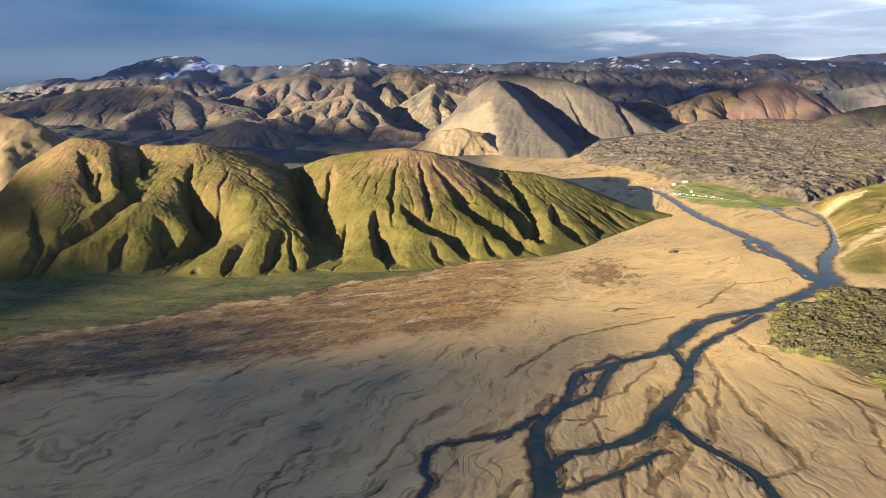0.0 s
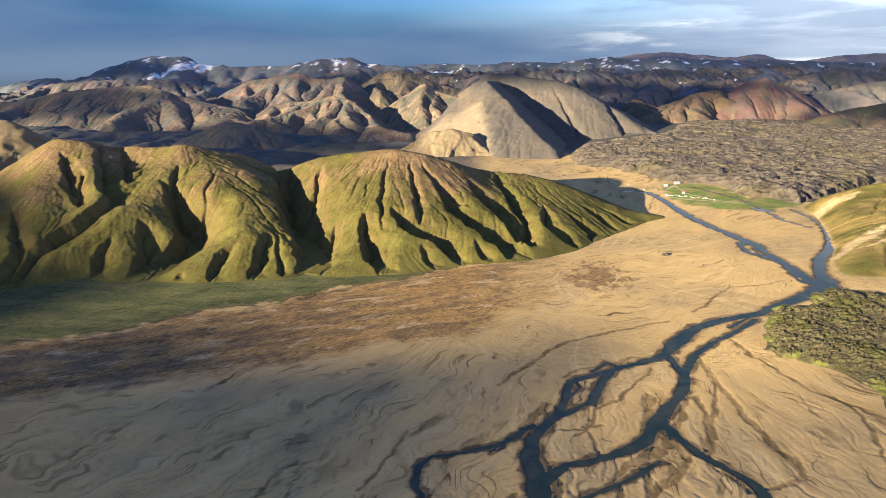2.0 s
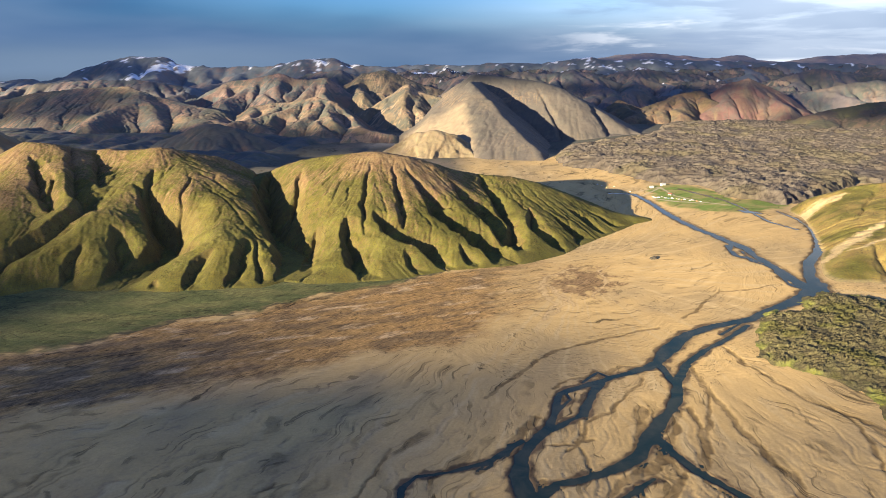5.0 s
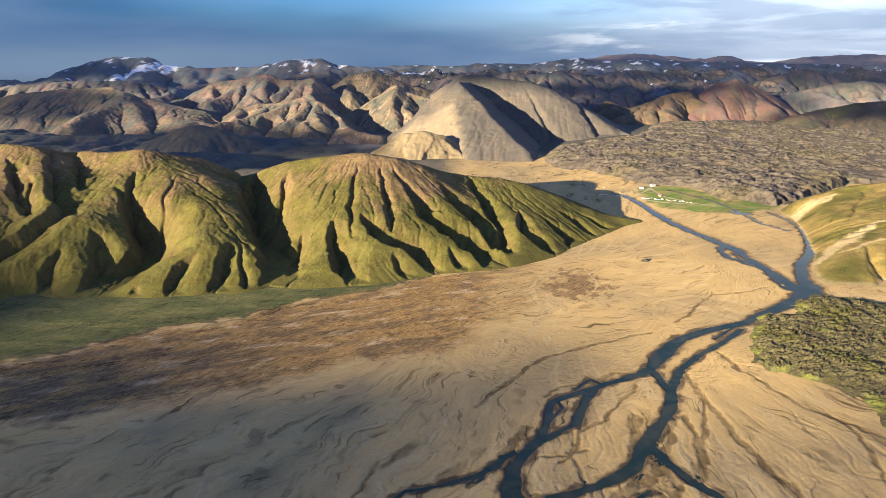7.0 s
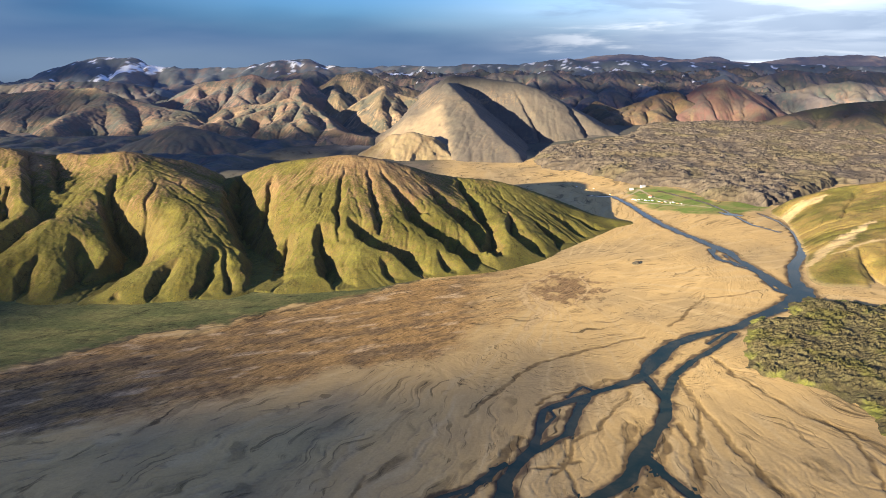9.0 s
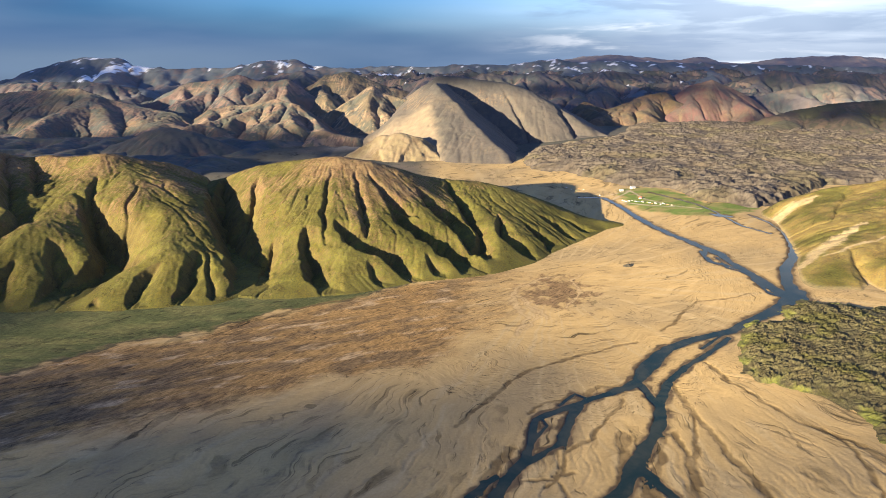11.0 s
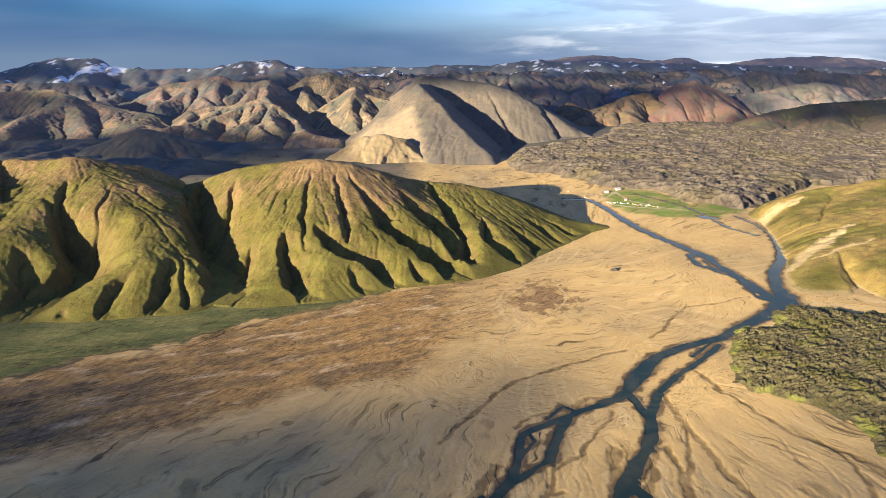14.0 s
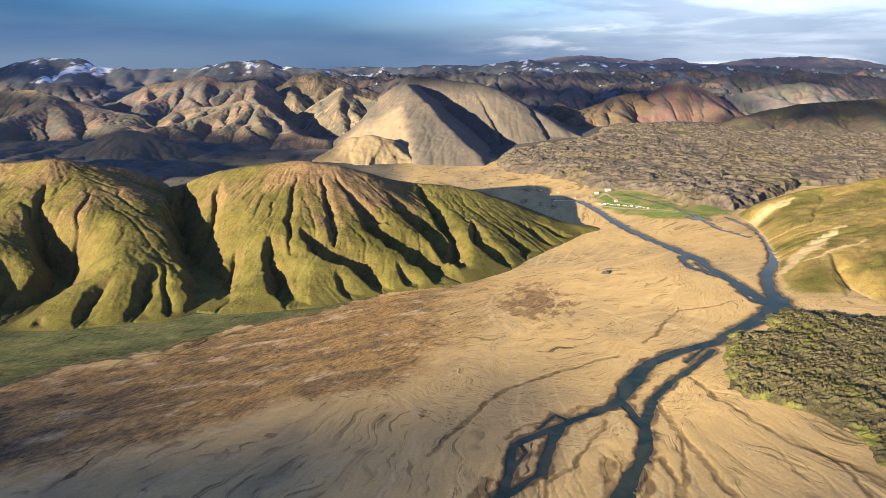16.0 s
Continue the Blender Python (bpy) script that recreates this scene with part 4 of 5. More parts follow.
def rhyolite(base, second, third, moss, seed, scale=120.0, snow=0.0):
    """Bare coloured scree with washed stripes, some moss low down, old snow in the gullies."""
    def palette(X, Y, h, rel, steep, flow, wash):
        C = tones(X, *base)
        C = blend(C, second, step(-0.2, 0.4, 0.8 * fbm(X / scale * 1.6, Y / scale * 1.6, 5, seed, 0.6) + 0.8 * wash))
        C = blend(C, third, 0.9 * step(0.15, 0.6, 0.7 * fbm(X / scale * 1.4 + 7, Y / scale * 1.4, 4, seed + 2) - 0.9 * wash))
        C = blend(C, (0.09, 0.088, 0.035), moss * step(-0.2, 0.5, fbm(X / scale, Y / scale + 5, 4, seed + 4) - 0.5 * wash))
        C = blend(C, np.array(base) * 0.5, 0.5 * step(0.4, 1.6, flow))
        if snow > 0:
            s = fbm(X / 100, Y / 42, 5, seed + 8, 0.6) + 0.35 * step(0.3, 1.2, flow) + 0.35 * wash + (h - 250) / 160
            C = blend(C, (0.78, 0.80, 0.84), step(1.0 - snow, 1.12 - snow, s))
            for line in SNOW_LINES:
                d, wide = along(X + 18 * fbm(X / 60, Y / 60, 3, 731), Y, line)
                C = blend(C, (0.62, 0.66, 0.72), step(1.0, 0.75, d / wide + 0.9 * fbm(X / 55, Y / 30, 4, 733, 0.6)))
        return C
    return palette


def with_spurs(crests, gap, reach, drop, seed, both=True):
    """Give long crests spurs at uneven steps, running down towards both valleys."""
    rnd = random.Random(seed)
    lines = [list(c) for c in crests]
    for c in crests:
        c = np.array(c, float)
        seg = np.hypot(np.diff(c[:, 0]), np.diff(c[:, 1]))
        s, end = gap * 0.5, seg.sum()
        cum = np.concatenate([[0], np.cumsum(seg)])
        while s < end:
            p = [np.interp(s, cum, c[:, k]) for k in range(3)]
            for side in ((-1, 1) if both else (-1,)):
                a = rnd.uniform(-0.5, 0.5)
                ln = reach * rnd.uniform(0.6, 1.2)
                line = [tuple(p)]
                for k in (1, 2, 3):
                    f = k / 3
                    a += rnd.uniform(-0.3, 0.3)
                    line.append((p[0] + math.sin(a) * ln * f, p[1] + side * math.cos(a) * ln * f,
                                 p[2] - drop * f ** 0.8 * rnd.uniform(0.85, 1.15) * min(1, p[2] / 200)))
                lines.append(line)
            s += gap * rnd.uniform(0.7, 1.4)
    return lines


massif("green_ridge", GREEN_RIDGE, 1.8, 0.62, 62, 12, mossy(0.02, 300, 130, (-165, 1150, 120)), MOSS,
       "moss-green ridge with bare tan crest and dark gullies", GREEN_RIDGE_GULLIES, warp=(5, 45), rough=0.8, cut=0.6, start=40, seed=100, crests=2, round_off=20, rill=0.9)
massif("gullied_ridge", LEFT_RIDGE, 1.9, 0.74, 50, 12, mossy(0.08, 330, 140), MOSS,
       "green mossy ridge with steep gullied spurs", LEFT_RIDGE_GULLIES, warp=(5, 45), rough=0.8, cut=0.6, start=40, seed=130, round_off=9, rill=0.9)
massif("tan_hill", TAN_HILL, 4, 0.8, 24, 12, rhyolite((0.160, 0.116, 0.064), (0.132, 0.092, 0.052), (0.200, 0.152, 0.088), 0.3, 360), ROCK,
       "bare tan rhyolite hill with steep scree", warp=(8, 60), seed=160)
massif("riverside_hill", RIGHT_HILL, 2.5, 0.7, 30, 12, bank_side, MOSS,
       "smooth yellow-green hill with pale bare strips beside river", RIGHT_HILL_GULLIES, (0.9, 2.2, 0.5), warp=(5, 60), rough=0.8, cut=0.5, seed=190, sink=6.0, round_off=13, rill=0.4)
# summit, shoulder, and the feet of the cone
TOP, SHOULDER, NOSE = (-45, 2720, 270), (-137, 2560, 201), (-20, 2420, 140)
FOOT_LEFT, FOOT_FRONT, FOOT_BAY, FOOT_RIGHT, BROW = (-404, 2370, -5), (148, 1985, 2), (300, 2360, 6), (515, 2320, 22), (190, 2690, 212)


def cone(x, y):
    """Two steep heaps of scree: a lower one with a sharp edge towards the valley, and the summit behind it."""
    left = facet(x, y, SHOULDER, FOOT_LEFT, (-60, 2010, 0))
    front = facet(x, y, SHOULDER, (-60, 2010, 0), FOOT_FRONT) + 4
    bay = facet(x, y, NOSE, FOOT_FRONT, (NOSE[0] + 240, NOSE[1] + 80, -10))
    rear = facet(x, y, SHOULDER, FOOT_LEFT, (-195, 2641, 130))
    low = -smax(smax(-left, -front, 10), smax(-bay, -rear, 10), 8)
    face = -smax(-facet(x, y, TOP, FOOT_BAY, BROW), -facet(x, y, BROW, FOOT_BAY, FOOT_RIGHT), 30)
    west = 272 + 0.85 * (x + 60) + 0.1 * (y - 2720)
    back = -smax(-facet(x, y, TOP, BROW, (150, 3050, 60)), -facet(x, y, BROW, FOOT_RIGHT, (560, 2950, 30)), 30)
    high = -smax(smax(-face, -west, 25), -back, 25)
    tail = ridges(x, y, [[(200, 2760, 170), (300, 2740, 140), (387, 2700, 92), (470, 2520, 44), (565, 2400, 20)]], 0.6, 12, 8)
    high = smax(high, tail, 10)
    return smax(low, high, 8)


def cone_scree(X, Y, h, rel, steep, flow, wash):
    """Scree with the sunlit west face painted pale, a summit darkened as if by cloud, with streaks of moss, a tan band
    where the two meet.
    """
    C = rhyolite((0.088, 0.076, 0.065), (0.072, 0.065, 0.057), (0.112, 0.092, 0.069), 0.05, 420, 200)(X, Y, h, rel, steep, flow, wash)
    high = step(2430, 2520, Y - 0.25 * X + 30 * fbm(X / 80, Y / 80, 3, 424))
    # strong sun on the west flank is painted in as a paler tone
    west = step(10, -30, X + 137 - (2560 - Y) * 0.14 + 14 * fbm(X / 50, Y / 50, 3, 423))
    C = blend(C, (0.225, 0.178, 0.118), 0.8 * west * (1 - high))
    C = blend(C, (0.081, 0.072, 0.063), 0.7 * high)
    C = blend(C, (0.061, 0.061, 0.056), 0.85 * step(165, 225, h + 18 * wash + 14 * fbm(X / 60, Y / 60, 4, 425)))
    band = step(118, 140, h + 20 * wash) * step(182, 160, h + 14 * fbm(X / 40, Y / 40, 3, 426)) * high * step(240, 100, X)
    C = blend(C, (0.194, 0.137, 0.083), 0.75 * band * step(-0.2, 0.3, wash))
    return blend(C, np.array((0.072, 0.063, 0.054)), 0.4 * step(0.15, 0.5, wash) * high)


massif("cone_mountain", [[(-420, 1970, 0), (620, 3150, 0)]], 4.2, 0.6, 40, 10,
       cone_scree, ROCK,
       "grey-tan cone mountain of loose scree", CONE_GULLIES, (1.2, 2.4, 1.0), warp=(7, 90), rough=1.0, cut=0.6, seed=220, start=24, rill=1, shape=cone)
massif("pale_knoll", CONE_FOOTHILL, 3.5, 0.65, 26, 10, rhyolite((0.209, 0.164, 0.098), (0.181, 0.139, 0.080), (0.133, 0.094, 0.052), 0.15, 450), ROCK,
       "pale sandy knoll at the foot of the cone", warp=(6, 40), seed=250)
# haze is put into the blue-grey second tones of the middle hills
massif("striped_hill", MID_HILL_LEFT[:1] + with_spurs(MID_HILL_LEFT[:1], 95, 430, 120, 61, False)[1:] + MID_HILL_LEFT[1:], 4.5, 0.62, 16, 8, rhyolite((0.101, 0.079, 0.067), (0.065, 0.074, 0.070), (0.222, 0.138, 0.098), 0.3, 480, 180), ROCK,
       "rounded hill with orange scree stripes and thin moss", warp=(10, 120), rough=1.8, cut=1.3, start=22, margin=120, seed=280, rill=2, round_off=20)
massif("folded_hill", MID_HILL_CENTRE[:1] + with_spurs(MID_HILL_CENTRE[:1], 65, 290, 100, 62, False)[1:] + MID_HILL_CENTRE[1:], 3.6, 0.72, 11, 6, rhyolite((0.129, 0.090, 0.065), (0.069, 0.074, 0.063), (0.269, 0.179, 0.123), 0.2, 510, 120), ROCK,
       "deeply gullied ochre hill with moss on its back", warp=(10, 90), rough=1.8, cut=1.3, start=22, margin=100, seed=310, rill=2.5, round_off=8)
massif("ochre_hill", MID_HILL_BACK[:1] + with_spurs(MID_HILL_BACK[:1], 70, 260, 100, 63, False)[1:] + MID_HILL_BACK[1:], 4.5, 0.7, 12, 7, rhyolite((0.123, 0.087, 0.076), (0.067, 0.076, 0.078), (0.241, 0.151, 0.123), 0.2, 540, 150), ROCK,
       "ochre hill with pink scree and snow in its hollow", warp=(10, 100), rough=1.8, cut=1.3, start=22, margin=140, seed=340, rill=2.5, round_off=9)
massif("pale_hill", PALE_HILL[:1] + with_spurs(PALE_HILL[:1], 60, 240, 90, 64, False)[1:] + PALE_HILL[1:], 4.2, 0.7, 11, 6, rhyolite((0.13, 0.10, 0.068), (0.064, 0.066, 0.058), (0.27, 0.19, 0.12), 0.15, 570, 120), ROCK,
       "pale tan hill with fluted scree slope", warp=(10, 80), rough=1.8, cut=1.3, start=22, margin=120, seed=370, rill=2.5, round_off=8)
massif("dark_knoll", DARK_KNOLL, 5, 0.4, 40, 20, rhyolite((0.066, 0.064, 0.062), (0.046, 0.056, 0.058), (0.115, 0.080, 0.064), 0.15, 600, 120), ROCK,
       "low dark brown knoll with moss", warp=(10, 90), rough=1.8, cut=1.5, start=22, margin=120, seed=400)
massif("dark_moor", with_spurs([[(-2300, 2330, 50), (-1900, 2280, 42), (-1500, 2240, 38), (-1150, 2290, 34), (-800, 2330, 26), (-600, 2400, 14)],
                                [(-1900, 1950, 34), (-1500, 1900, 30), (-1100, 1950, 26), (-750, 1980, 16)]], 120, 230, 40, 70), 5, 0.35, 20, 10,
       rhyolite((0.070, 0.070, 0.070), (0.046, 0.060, 0.064), (0.125, 0.090, 0.076), 0.4, 615, 100), ROCK,
       "low dark hummocks of moss and gravel", warp=(12, 80), rough=2.0, cut=1.2, margin=90, seed=415, start=20)
massif("red_peak", RED_PEAK[:1] + with_spurs(RED_PEAK[:1], 90, 300, 130, 65, False)[1:] + RED_PEAK[1:], 4.6, 0.72, 14, 8, rhyolite((0.125, 0.066, 0.060), (0.105, 0.078, 0.068), (0.19, 0.135, 0.085), 0.2, 630, 150), ROCK,
       "red and ochre scree peak", warp=(10, 100), rough=1.8, cut=1.7, start=22, margin=120, seed=430, rill=2.5, round_off=12)
massif("brown_hill", RIGHT_DARK_HILL[:1] + with_spurs(RIGHT_DARK_HILL[:1], 110, 330, 90, 66, False)[1:] + RIGHT_DARK_HILL[1:], 5, 0.5, 22, 12, rhyolite((0.059, 0.046, 0.035), (0.043, 0.043, 0.028), (0.105, 0.073, 0.049), 0.45, 660, 160), ROCK,
       "long brown hill with mossy streaks", warp=(10, 120), rough=1.8, cut=1.9, start=22, margin=140, seed=460, rill=2, round_off=18)
massif("orange_hill", ORANGE_HILL[:1] + with_spurs(ORANGE_HILL[:1], 60, 220, 80, 67, False)[1:] + ORANGE_HILL[1:], 4, 0.68, 11, 6, rhyolite((0.115, 0.072, 0.043), (0.072, 0.054, 0.040), (0.151, 0.101, 0.061), 0.3, 690, 100), ROCK,
       "small orange and pink scree hill", warp=(10, 80), rough=1.8, cut=1.9, start=22, margin=120, seed=490, rill=2, round_off=7)


# the blue of distant haze is mixed into the colours of the far rock
HAZED_FAR_ROCK = rhyolite((0.105, 0.125, 0.148), (0.080, 0.102, 0.12), (0.17, 0.135, 0.13), 0.12, 720, 260, snow=0.34)
HAZED_BACK_ROCK = rhyolite((0.098, 0.088, 0.094), (0.060, 0.072, 0.08), (0.175, 0.12, 0.105), 0.25, 750, 200, snow=0.24)
massif("far_range", with_spurs(FAR_RANGE, 190, 800, 190, 5), 13.5, 0.5, 30, 14, HAZED_FAR_ROCK, ROCK,
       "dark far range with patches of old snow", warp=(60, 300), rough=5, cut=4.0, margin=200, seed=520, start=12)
def upland(x, y):
    """Folded ground that climbs from the valley's back to the far range."""
    ramp = 20 + 170 * step(2850, 4300, y) * (0.35 + 0.65 * step(-1500, -300, x))
    fold = crag((x + 0.35 * y) / 560, (y - 0.2 * x) / 430, 5, 1210)
    return ramp + (18 + 32 * step(2800, 3600, y)) * (fold - 0.75)


# blue-grey tones here stand for haze as well
HAZED_UPLAND_ROCK = rhyolite((0.098, 0.084, 0.088), (0.056, 0.066, 0.072), (0.23, 0.16, 0.135), 0.2, 1230, 170, snow=0.3)
massif("folded_upland", [[(-3300, 2950, 0), (3000, 4350, 0)]], 7.5, 0.5, 30, 14, HAZED_UPLAND_ROCK, ROCK,
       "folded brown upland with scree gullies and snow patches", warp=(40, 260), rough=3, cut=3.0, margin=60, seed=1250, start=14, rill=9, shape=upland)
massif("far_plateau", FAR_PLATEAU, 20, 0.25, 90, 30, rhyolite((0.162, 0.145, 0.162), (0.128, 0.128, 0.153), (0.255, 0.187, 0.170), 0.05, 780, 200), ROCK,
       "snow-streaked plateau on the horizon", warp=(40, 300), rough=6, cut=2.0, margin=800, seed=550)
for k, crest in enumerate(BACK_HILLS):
    massif("back_hill", with_spurs([crest], 105, 400, 130, 20 + k), 7, 0.6, 18, 9, HAZED_BACK_ROCK, ROCK,
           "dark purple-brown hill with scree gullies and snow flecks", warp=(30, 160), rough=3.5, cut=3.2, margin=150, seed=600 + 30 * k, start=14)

# ---- lava fields ----


def lava(name, ring, pitch, tall, block, rugged, palette, label, seed, lean, run=(13, 5.5), heave=0.5):
    pts = np.array(ring)
    X, Y = grid(pts[:, 0].min() - 30, pts[:, 0].max() + 30, pts[:, 1].min() - 30, pts[:, 1].max() + 30, pitch)
    edge = inside(X, Y, ring) + 14 * fbm(X / 60, Y / 60, 4, seed) + 5 * fbm(X / 15, Y / 15, 3, seed + 2)
    rise = step(-8, 50, edge) * tall
    wx, wy = X + 5 * fbm(X / 24, Y / 24, 3, seed + 5), Y + 5 * fbm(X / 24 + 8, Y / 24, 3, seed + 6)
    # pressure ridges lie across the flow
    u, v = wx * math.cos(lean) + wy * math.sin(lean), wy * math.cos(lean) - wx * math.sin(lean)
    fold = crag(u / (block * run[0]), v / (block * run[1]), 5, seed + 10)
    f1, rim, who = blocks(wx / block, wy / block, seed + 20)
    g1, rim2, who2 = blocks(wx / block * 2.3, wy / block * 2.3, seed + 24)
    inner = step(0, 12, edge) * (1 - 0.6 * step(0.0, 0.5, fbm(X / (block * 17), Y / (block * 17), 4, seed + 40)))
    h = rise + inner * (tall * heave * fold + block * rugged * who * step(0, 0.3, rim) + block * 0.22 * who2 * step(0, 0.25, rim2)
                        - block * 0.25 * (1 - step(0, 0.16, rim)))
    C = palette(X, Y, fold, rim, who, edge)
    ob = surface(name, X, Y, valley(X, Y) + h - 0.6 * (1 - step(-3, 2, edge)), C, LAVA, keep=edge > -2)
    return tagged(ob, label, "lava field", kind="stuff")


def near_lava(X, Y, fold, rim, who, edge):
    C = tones(X, 0.072, 0.065, 0.031)
    C = blend(C, (0.098, 0.086, 0.043), who)
    # gaps between the blocks are darkened to stand for shade
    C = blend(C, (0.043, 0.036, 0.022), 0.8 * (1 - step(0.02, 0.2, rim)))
    C = blend(C, (0.067, 0.065, 0.020), 0.85 * step(0.0, 0.5, fbm(X / 40, Y / 40, 3, 800)))
    C = blend(C, (0.138, 0.144, 0.036), step(14, 4, edge) * step(-0.3, 0.3, fbm(X / 30, Y / 30, 3, 801)))
    return C


def far_lava(X, Y, fold, rim, who, edge):
    C = tones(X, 0.08, 0.067, 0.055)
    # fold tops painted lighter and crevices darker, like sun and shade
    C = blend(C, (0.117, 0.100, 0.082), who * step(0.2, 1.2, fold))
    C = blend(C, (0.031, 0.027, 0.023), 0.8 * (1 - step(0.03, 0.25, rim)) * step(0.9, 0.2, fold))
    C = blend(C, (0.096, 0.084, 0.044), 0.5 * step(0.0, 0.5, fbm(X / 160, Y / 160, 4, 810)))
    return blend(C, (0.085, 0.068, 0.047), 0.6 * step(0.1, 0.7, fbm(X / 90 + 4, Y / 90, 4, 812)))


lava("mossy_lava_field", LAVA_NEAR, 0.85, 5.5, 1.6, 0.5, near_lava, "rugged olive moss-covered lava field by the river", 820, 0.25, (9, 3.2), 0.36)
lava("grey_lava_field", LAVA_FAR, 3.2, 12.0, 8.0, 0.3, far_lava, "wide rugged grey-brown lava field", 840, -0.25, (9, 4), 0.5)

# ---- camp by the meadow ----
WHITE = plain_paint("white_paint", (0.5, 0.5, 0.49), 0.5)
RED = plain_paint("red_roof", (0.30, 0.07, 0.05), 0.6)
TIMBER = plain_paint("weathered_timber", (0.30, 0.24, 0.17), 0.8)
GLASS = plain_paint("dark_glass", (0.03, 0.035, 0.04), 0.1)
RUBBER = plain_paint("tyre_rubber", (0.03, 0.03, 0.03), 0.9)
STEEL_BLUE = plain_paint("blue_paint", (0.12, 0.20, 0.30), 0.35)
SILVER = plain_paint("silver_paint", (0.45, 0.46, 0.47), 0.35, 0.4)
NYLON = [plain_paint("tent_nylon", col, 0.7) for col in ((0.62, 0.58, 0.48), (0.50, 0.52, 0.20), (0.55, 0.25, 0.10), (0.66, 0.66, 0.64))]
MOUND = plain_paint("dark_lava_rock", (0.055, 0.048, 0.035), 0.95, 0.0, 0.4, 0.8)


def part(name, bm, material, parent, label=""):
    """Link a bmesh as one mesh object under a thing or a part."""
    me = bpy.data.meshes.new(name)
    bm.to_mesh(me)
    bm.free()
    me.materials.append(material)
    ob = new(name, me)
    ob.parent = parent
    if label:
        ob["label"] = label
    return ob


def solid(*loops):
    """A closed body through loops of corners, one after another, with flat ends."""
    bm = bmesh.new()
    rings = [[bm.verts.new(p) for p in loop] for loop in loops]
    for a, b in zip(rings, rings[1:]):
        for k in range(len(a)):
            bm.faces.new((a[k], a[(k + 1) % len(a)], b[(k + 1) % len(a)], b[k]))
    bm.faces.new(rings[0][::-1])
    bm.faces.new(rings[-1])
    bmesh.ops.recalc_face_normals(bm, faces=bm.faces[:])
    return bm


def box(x0, x1, y0, y1, z0, z1, bevel=0.0):
    bm = solid([(x0, y0, z0), (x1, y0, z0), (x1, y1, z0), (x0, y1, z0)], [(x0, y0, z1), (x1, y0, z1), (x1, y1, z1), (x0, y1, z1)])
    if bevel:
        bmesh.ops.bevel(bm, geom=bm.edges[:], offset=bevel, segments=2, affect="EDGES")
    return bm


def base_of(name, x, y, turn, label, category, group=""):
    ob = new(name)
    ob.matrix_world = pose(x, y, float(valley(np.array(float(x)), np.array(float(y)))) + 0.2, 0, 0, turn)
    return tagged(ob, label, category, group)


def hut(x, y, turn, length, depth, wall_h, roof_m, label):
    ob = base_of("mountain_hut", x, y, turn, label, "hut", "camp buildings")
    a, b, r = length / 2, depth / 2, wall_h + depth * 0.38
    gable = [(-b, -0.3), (b, -0.3), (b, wall_h), (0, r), (-b, wall_h)]
    part("wall", solid([(-a, p, q) for p, q in gable], [(a, p, q) for p, q in gable]), WHITE, ob)
    for side in (-1, 1):
        slope = [(side * (b + 0.4), wall_h - 0.3), (0, r + 0.02), (0, r + 0.28), (side * (b + 0.4), wall_h - 0.04)]
        part("roof", solid([(-a - 0.4, p, q) for p, q in slope], [(a + 0.4, p, q) for p, q in slope]), roof_m, ob)
    door = part("door", box(-0.5, 0.5, -b - 0.06, -b + 0.02, 0, 2.0), TIMBER, ob)
    part("handle", box(0.32, 0.42, -b - 0.14, -b - 0.06, 0.95, 1.05), SILVER, door)
    for k in (-0.32, 0.3):
        win = part("window", box(k * length - 0.6, k * length + 0.6, -b - 0.05, -b + 0.02, 1.0, 2.0), TIMBER, ob)
        part("pane", box(k * length - 0.5, k * length + 0.5, -b - 0.07, -b - 0.04, 1.1, 1.9), GLASS, win)
    part("chimney", box(a * 0.4, a * 0.4 + 0.6, 0.3, 0.9, wall_h, r + 0.7), TIMBER, ob)
    return ob


def wheel_mesh(x, y):
    ring = [(x + 0.36 * math.cos(k * math.pi / 6), 0.36 + 0.36 * math.sin(k * math.pi / 6)) for k in range(12)]
    return solid([(p, y - 0.12, q) for p, q in ring], [(p, y + 0.12, q) for p, q in ring])


def van(paint, tall, length, label, name):
    """A parked vehicle, built at the origin."""
    ob = new(name)
    tagged(ob, label, "vehicle", "parked vehicles")
    a, w2 = length / 2, 0.95
    side = [(-a, 0.35), (a, 0.35), (a, 0.95), (a - 0.9, 1.1), (a - 1.5, tall), (-a + 0.15, tall), (-a, tall - 0.5)]
    bm = solid([(p, -w2, q) for p, q in side], [(p, w2, q) for p, q in side])
    bmesh.ops.bevel(bm, geom=bm.edges[:], offset=0.07, segments=2, affect="EDGES")
    part("body", bm, paint, ob)
    screen = [(a - 0.92, 1.14), (a - 1.46, tall - 0.06), (a - 1.40, tall - 0.04), (a - 0.86, 1.16)]
    part("windscreen", solid([(p, -0.8, q) for p, q in screen], [(p, 0.8, q) for p, q in screen]), GLASS, ob)
    for s in (-1, 1):
        part("side_window", box(-a + 0.6, a - 1.7, s * 0.95 - 0.02, s * 0.95 + 0.02, 1.15, tall - 0.25), GLASS, ob)
        for x in (-a + 0.9, a - 0.95):
            part("wheel", wheel_mesh(x, s * 0.86), RUBBER, ob)
    return ob


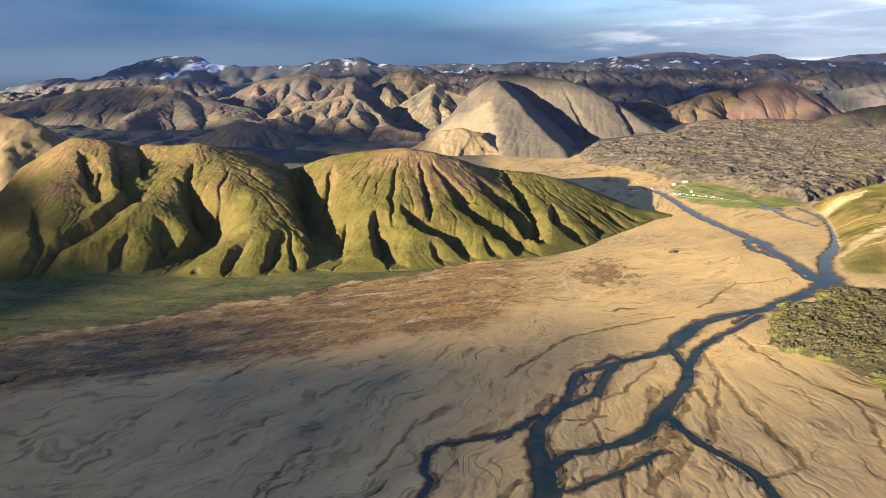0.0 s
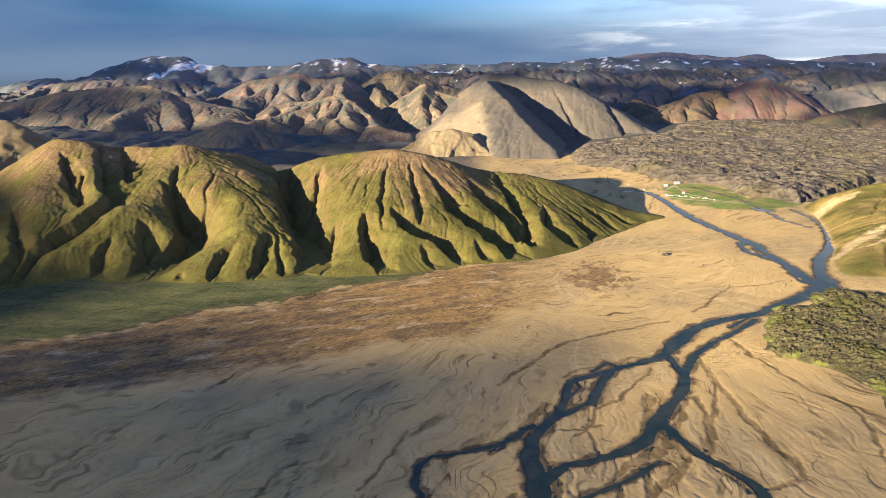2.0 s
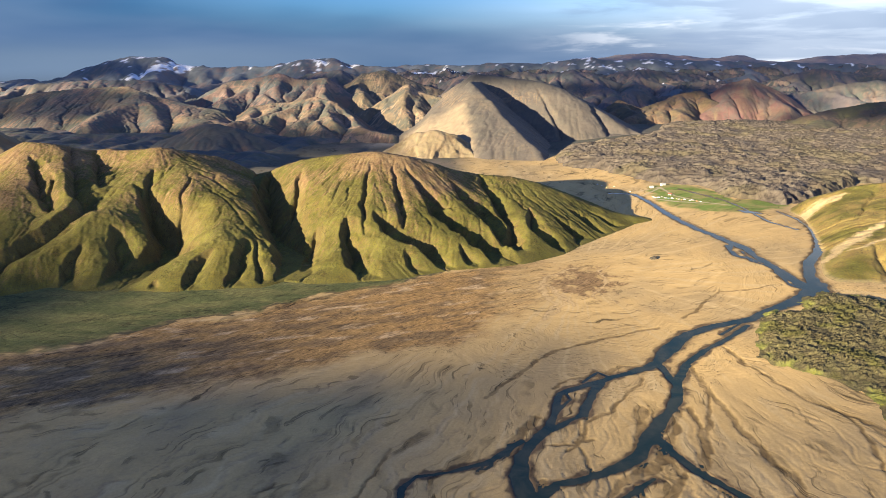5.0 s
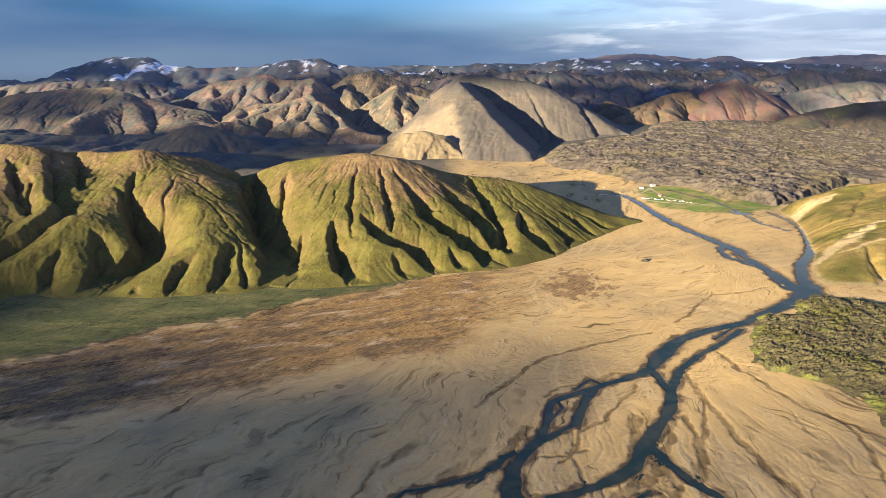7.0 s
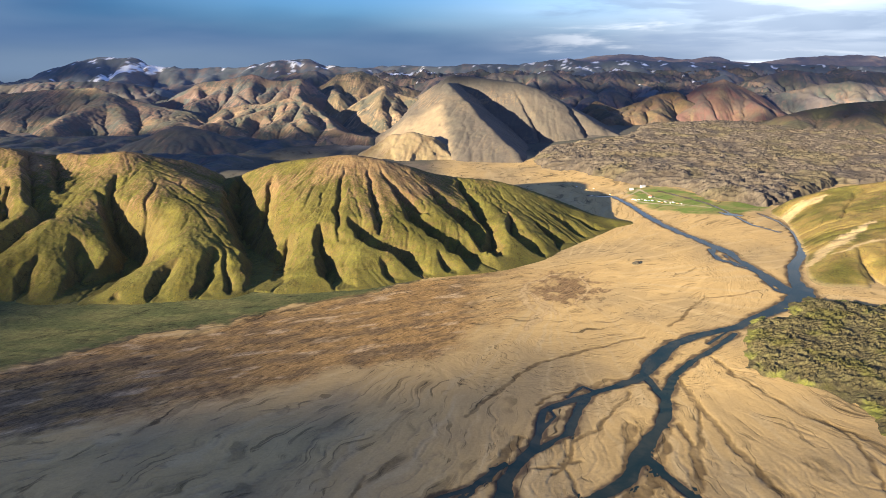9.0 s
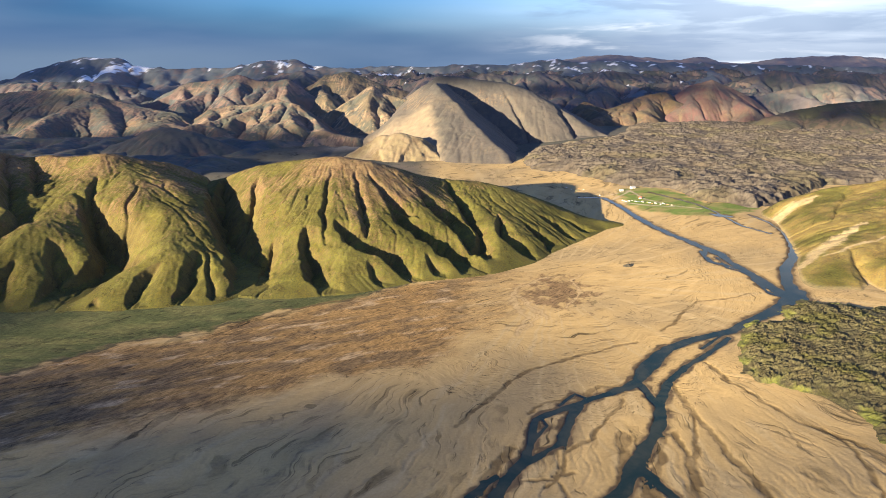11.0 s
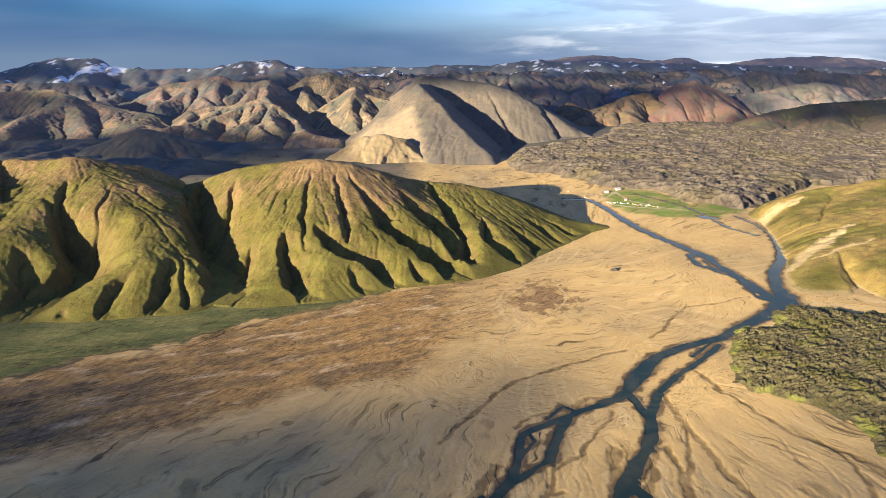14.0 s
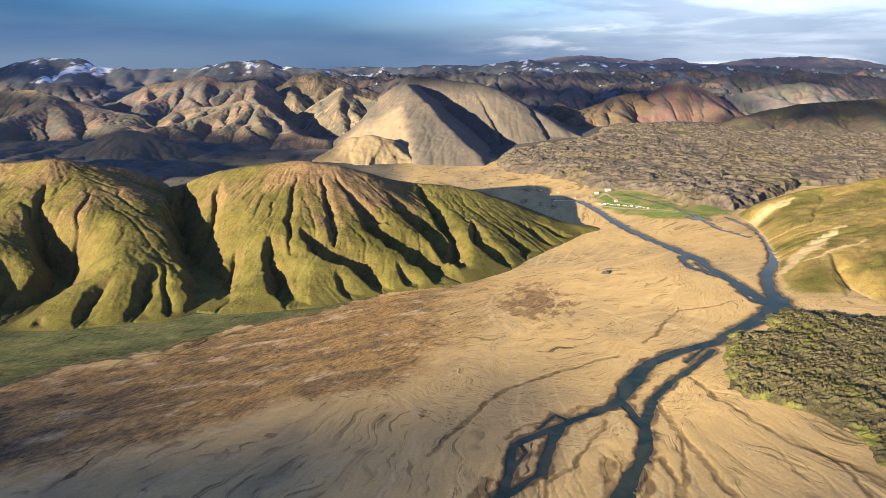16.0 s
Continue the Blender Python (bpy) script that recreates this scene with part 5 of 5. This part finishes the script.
def tent(mat, r, tall, label):
    """A dome tent with a porch, built at the origin."""
    ob = new("tent")
    tagged(ob, label, "tent", "tents")
    loops = []
    for k in range(5):
        f = k / 5
        c = math.sqrt(1 - f * f)
        loops.append([(r * 1.2 * c * math.cos(t * math.pi / 5), r * c * math.sin(t * math.pi / 5), tall * f) for t in range(10)])
    part("canopy", solid(*loops), mat, ob)
    porch = [(r * 1.0, -0.6, 0), (r * 1.0, 0.6, 0), (r * 0.9, 0, tall * 0.75)]
    part("porch", solid(porch, [(r * 1.75, -0.7, 0), (r * 1.75, 0.7, 0), (r * 1.2, 0, tall * 0.6)]), mat, ob)
    return ob


hut(*CAMP_HUTS[0], 20, 11, 6, 2.8, SILVER, "long white hut with pale metal roof by the meadow")
hut(*CAMP_HUTS[1], 5, 8, 5, 2.4, SILVER, "small white washroom hut with pale metal roof")
hut(*CAMP_HUTS[2], -30, 5.5, 4, 2.3, RED, "small white warden's hut with red roof")
rnd = random.Random(11)
kinds = [van(WHITE, 2.5, 5.6, "white camper van parked beside the meadow", "camper_van"),
         van(SILVER, 1.75, 4.6, "silver off-road car parked beside the meadow", "car"),
         van(STEEL_BLUE, 1.8, 4.7, "blue off-road car parked beside the meadow", "car")]
for k, (x, y) in enumerate(CAMP_CARS):
    z = float(valley(np.array(float(x)), np.array(float(y)))) + 0.25
    m = pose(x, y, z, 0, 0, -30 + rnd.uniform(-15, 15) + rnd.choice((0, 180)))
    which = (0, 1, 0, 0, 2, 0, 1, 0, 0)[k]
    if k in (0, 1, 4):
        kinds[which].matrix_world = m
    else:
        copy_thing(kinds[which], m)
tents = [tent(mat, 1.5, 1.5, label) for mat, label in zip(NYLON, (
    "cream dome tent pitched on the gravel", "olive dome tent pitched on the gravel",
    "orange dome tent pitched on the gravel", "white dome tent pitched on the gravel"))]
for k, (x, y) in enumerate(CAMP_TENTS):
    z = float(valley(np.array(float(x)), np.array(float(y)))) + 0.25
    m = pose(x, y, z, 0, 0, rnd.uniform(0, 360))
    if k < 4:
        tents[k].matrix_world = m
    else:
        copy_thing(tents[rnd.choice((0, 0, 1, 2, 3, 3))], m)


def mound(x, y):
    """A lone heap of dark lava on the sand."""
    X, Y = grid(x - 12, x + 12, y - 10, y + 10, 0.7)
    d = np.hypot((X - x) / 7.5, (Y - y) / 5.5) + 0.3 * fbm(X / 5, Y / 5, 4, 990)
    h = 3.2 * np.clip(1 - d, 0, 1) ** 0.6 * (1 + 0.3 * crag(X / 3, Y / 3, 3, 992)) - 0.3
    ob = surface("rock_mound", X, Y, valley(X, Y) + 0.1 + h, None, MOUND, keep=h > -0.25)
    return tagged(ob, "lone dark lava mound on pale sand", "rock")


mound(*MOUND_AT)

# ---- unseen clouds to the left, added to cast shade on the plain and the far hills ----


def cloud(x, y, across, deep, seed, z=0.0, base=1500.0, thick=120.0, solid=0.97, torn=0.0):
    """An unseen flat cloud, put up the sunbeams from the land at (x, y, z) that it shades."""
    back = (base - z) / math.tan(radians(SUN_HEIGHT))
    cx, cy = x - back * math.cos(radians(SUN_TURN)), y - back * math.sin(radians(SUN_TURN))
    X, Y = grid(-across * 1.3, across * 1.3, -deep * 1.3, deep * 1.3, max(across, deep) / 34)
    r = np.hypot(X / across, Y / deep) + 0.16 * fbm(X / across * 2.2, Y / deep * 2.2, 5, seed)
    d = step(1.12, 0.55, r)
    if torn > 0:
        d = d * (1 - torn * step(0.0, 0.45, fbm(X / 420, Y / 420, 4, seed + 6)))
    puff = np.clip(1.1 - r, 0, 1) ** 0.5 * thick * (0.7 + 0.3 * crag(X / 150, Y / 150, 3, seed + 4))
    ob = surface("cloud", X + cx, Y + cy, base + puff - 0.6 * thick, None, VAPOUR, keep=r < 1.12, extra=("veil", d * solid))
    return tagged(ob, "unseen grey evening cloud added to shade the land", "cloud", "clouds")


cloud(-340, 420, 430, 300, 900)
cloud(-770, 700, 300, 190, 905)
cloud(-1090, 2170, 900, 430, 910, 55, solid=0.85)
cloud(-2200, 2900, 900, 700, 920, 100, solid=0.82)
# thin veil, added only to dim the striped hill
cloud(-1450, 2800, 520, 330, 921, 100, solid=0.25)
cloud(-1500, 3600, 800, 300, 925, 200)
cloud(700, 3450, 700, 330, 985, 150)
cloud(-100, 4350, 3400, 820, 930, 230, solid=0.78, torn=0.2)
cloud(0, 3720, 3200, 640, 932, 180, solid=0.7, torn=0.6)
cloud(1900, 4500, 1800, 720, 935, 295, solid=0.78, torn=0.2)
# stands in for a hill's shadow on the left ridge
cloud(-930, 940, 360, 255, 980, 60)
cloud(2300, 3700, 900, 700, 940, 200, solid=0.7)
cloud(-110, 470, 190, 160, 960, solid=0.35)
# faint veil, added to dim the near sand on the right
cloud(230, 430, 280, 150, 961, solid=0.3)
cloud(-2900, 4250, 1100, 560, 931, 200)
cloud(1600, 2800, 620, 280, 995, 80, solid=0.85)
cloud(70, 2740, 370, 190, 950, 235, solid=0.85)
cloud(1150, 3150, 420, 260, 955, 120, solid=0.5)
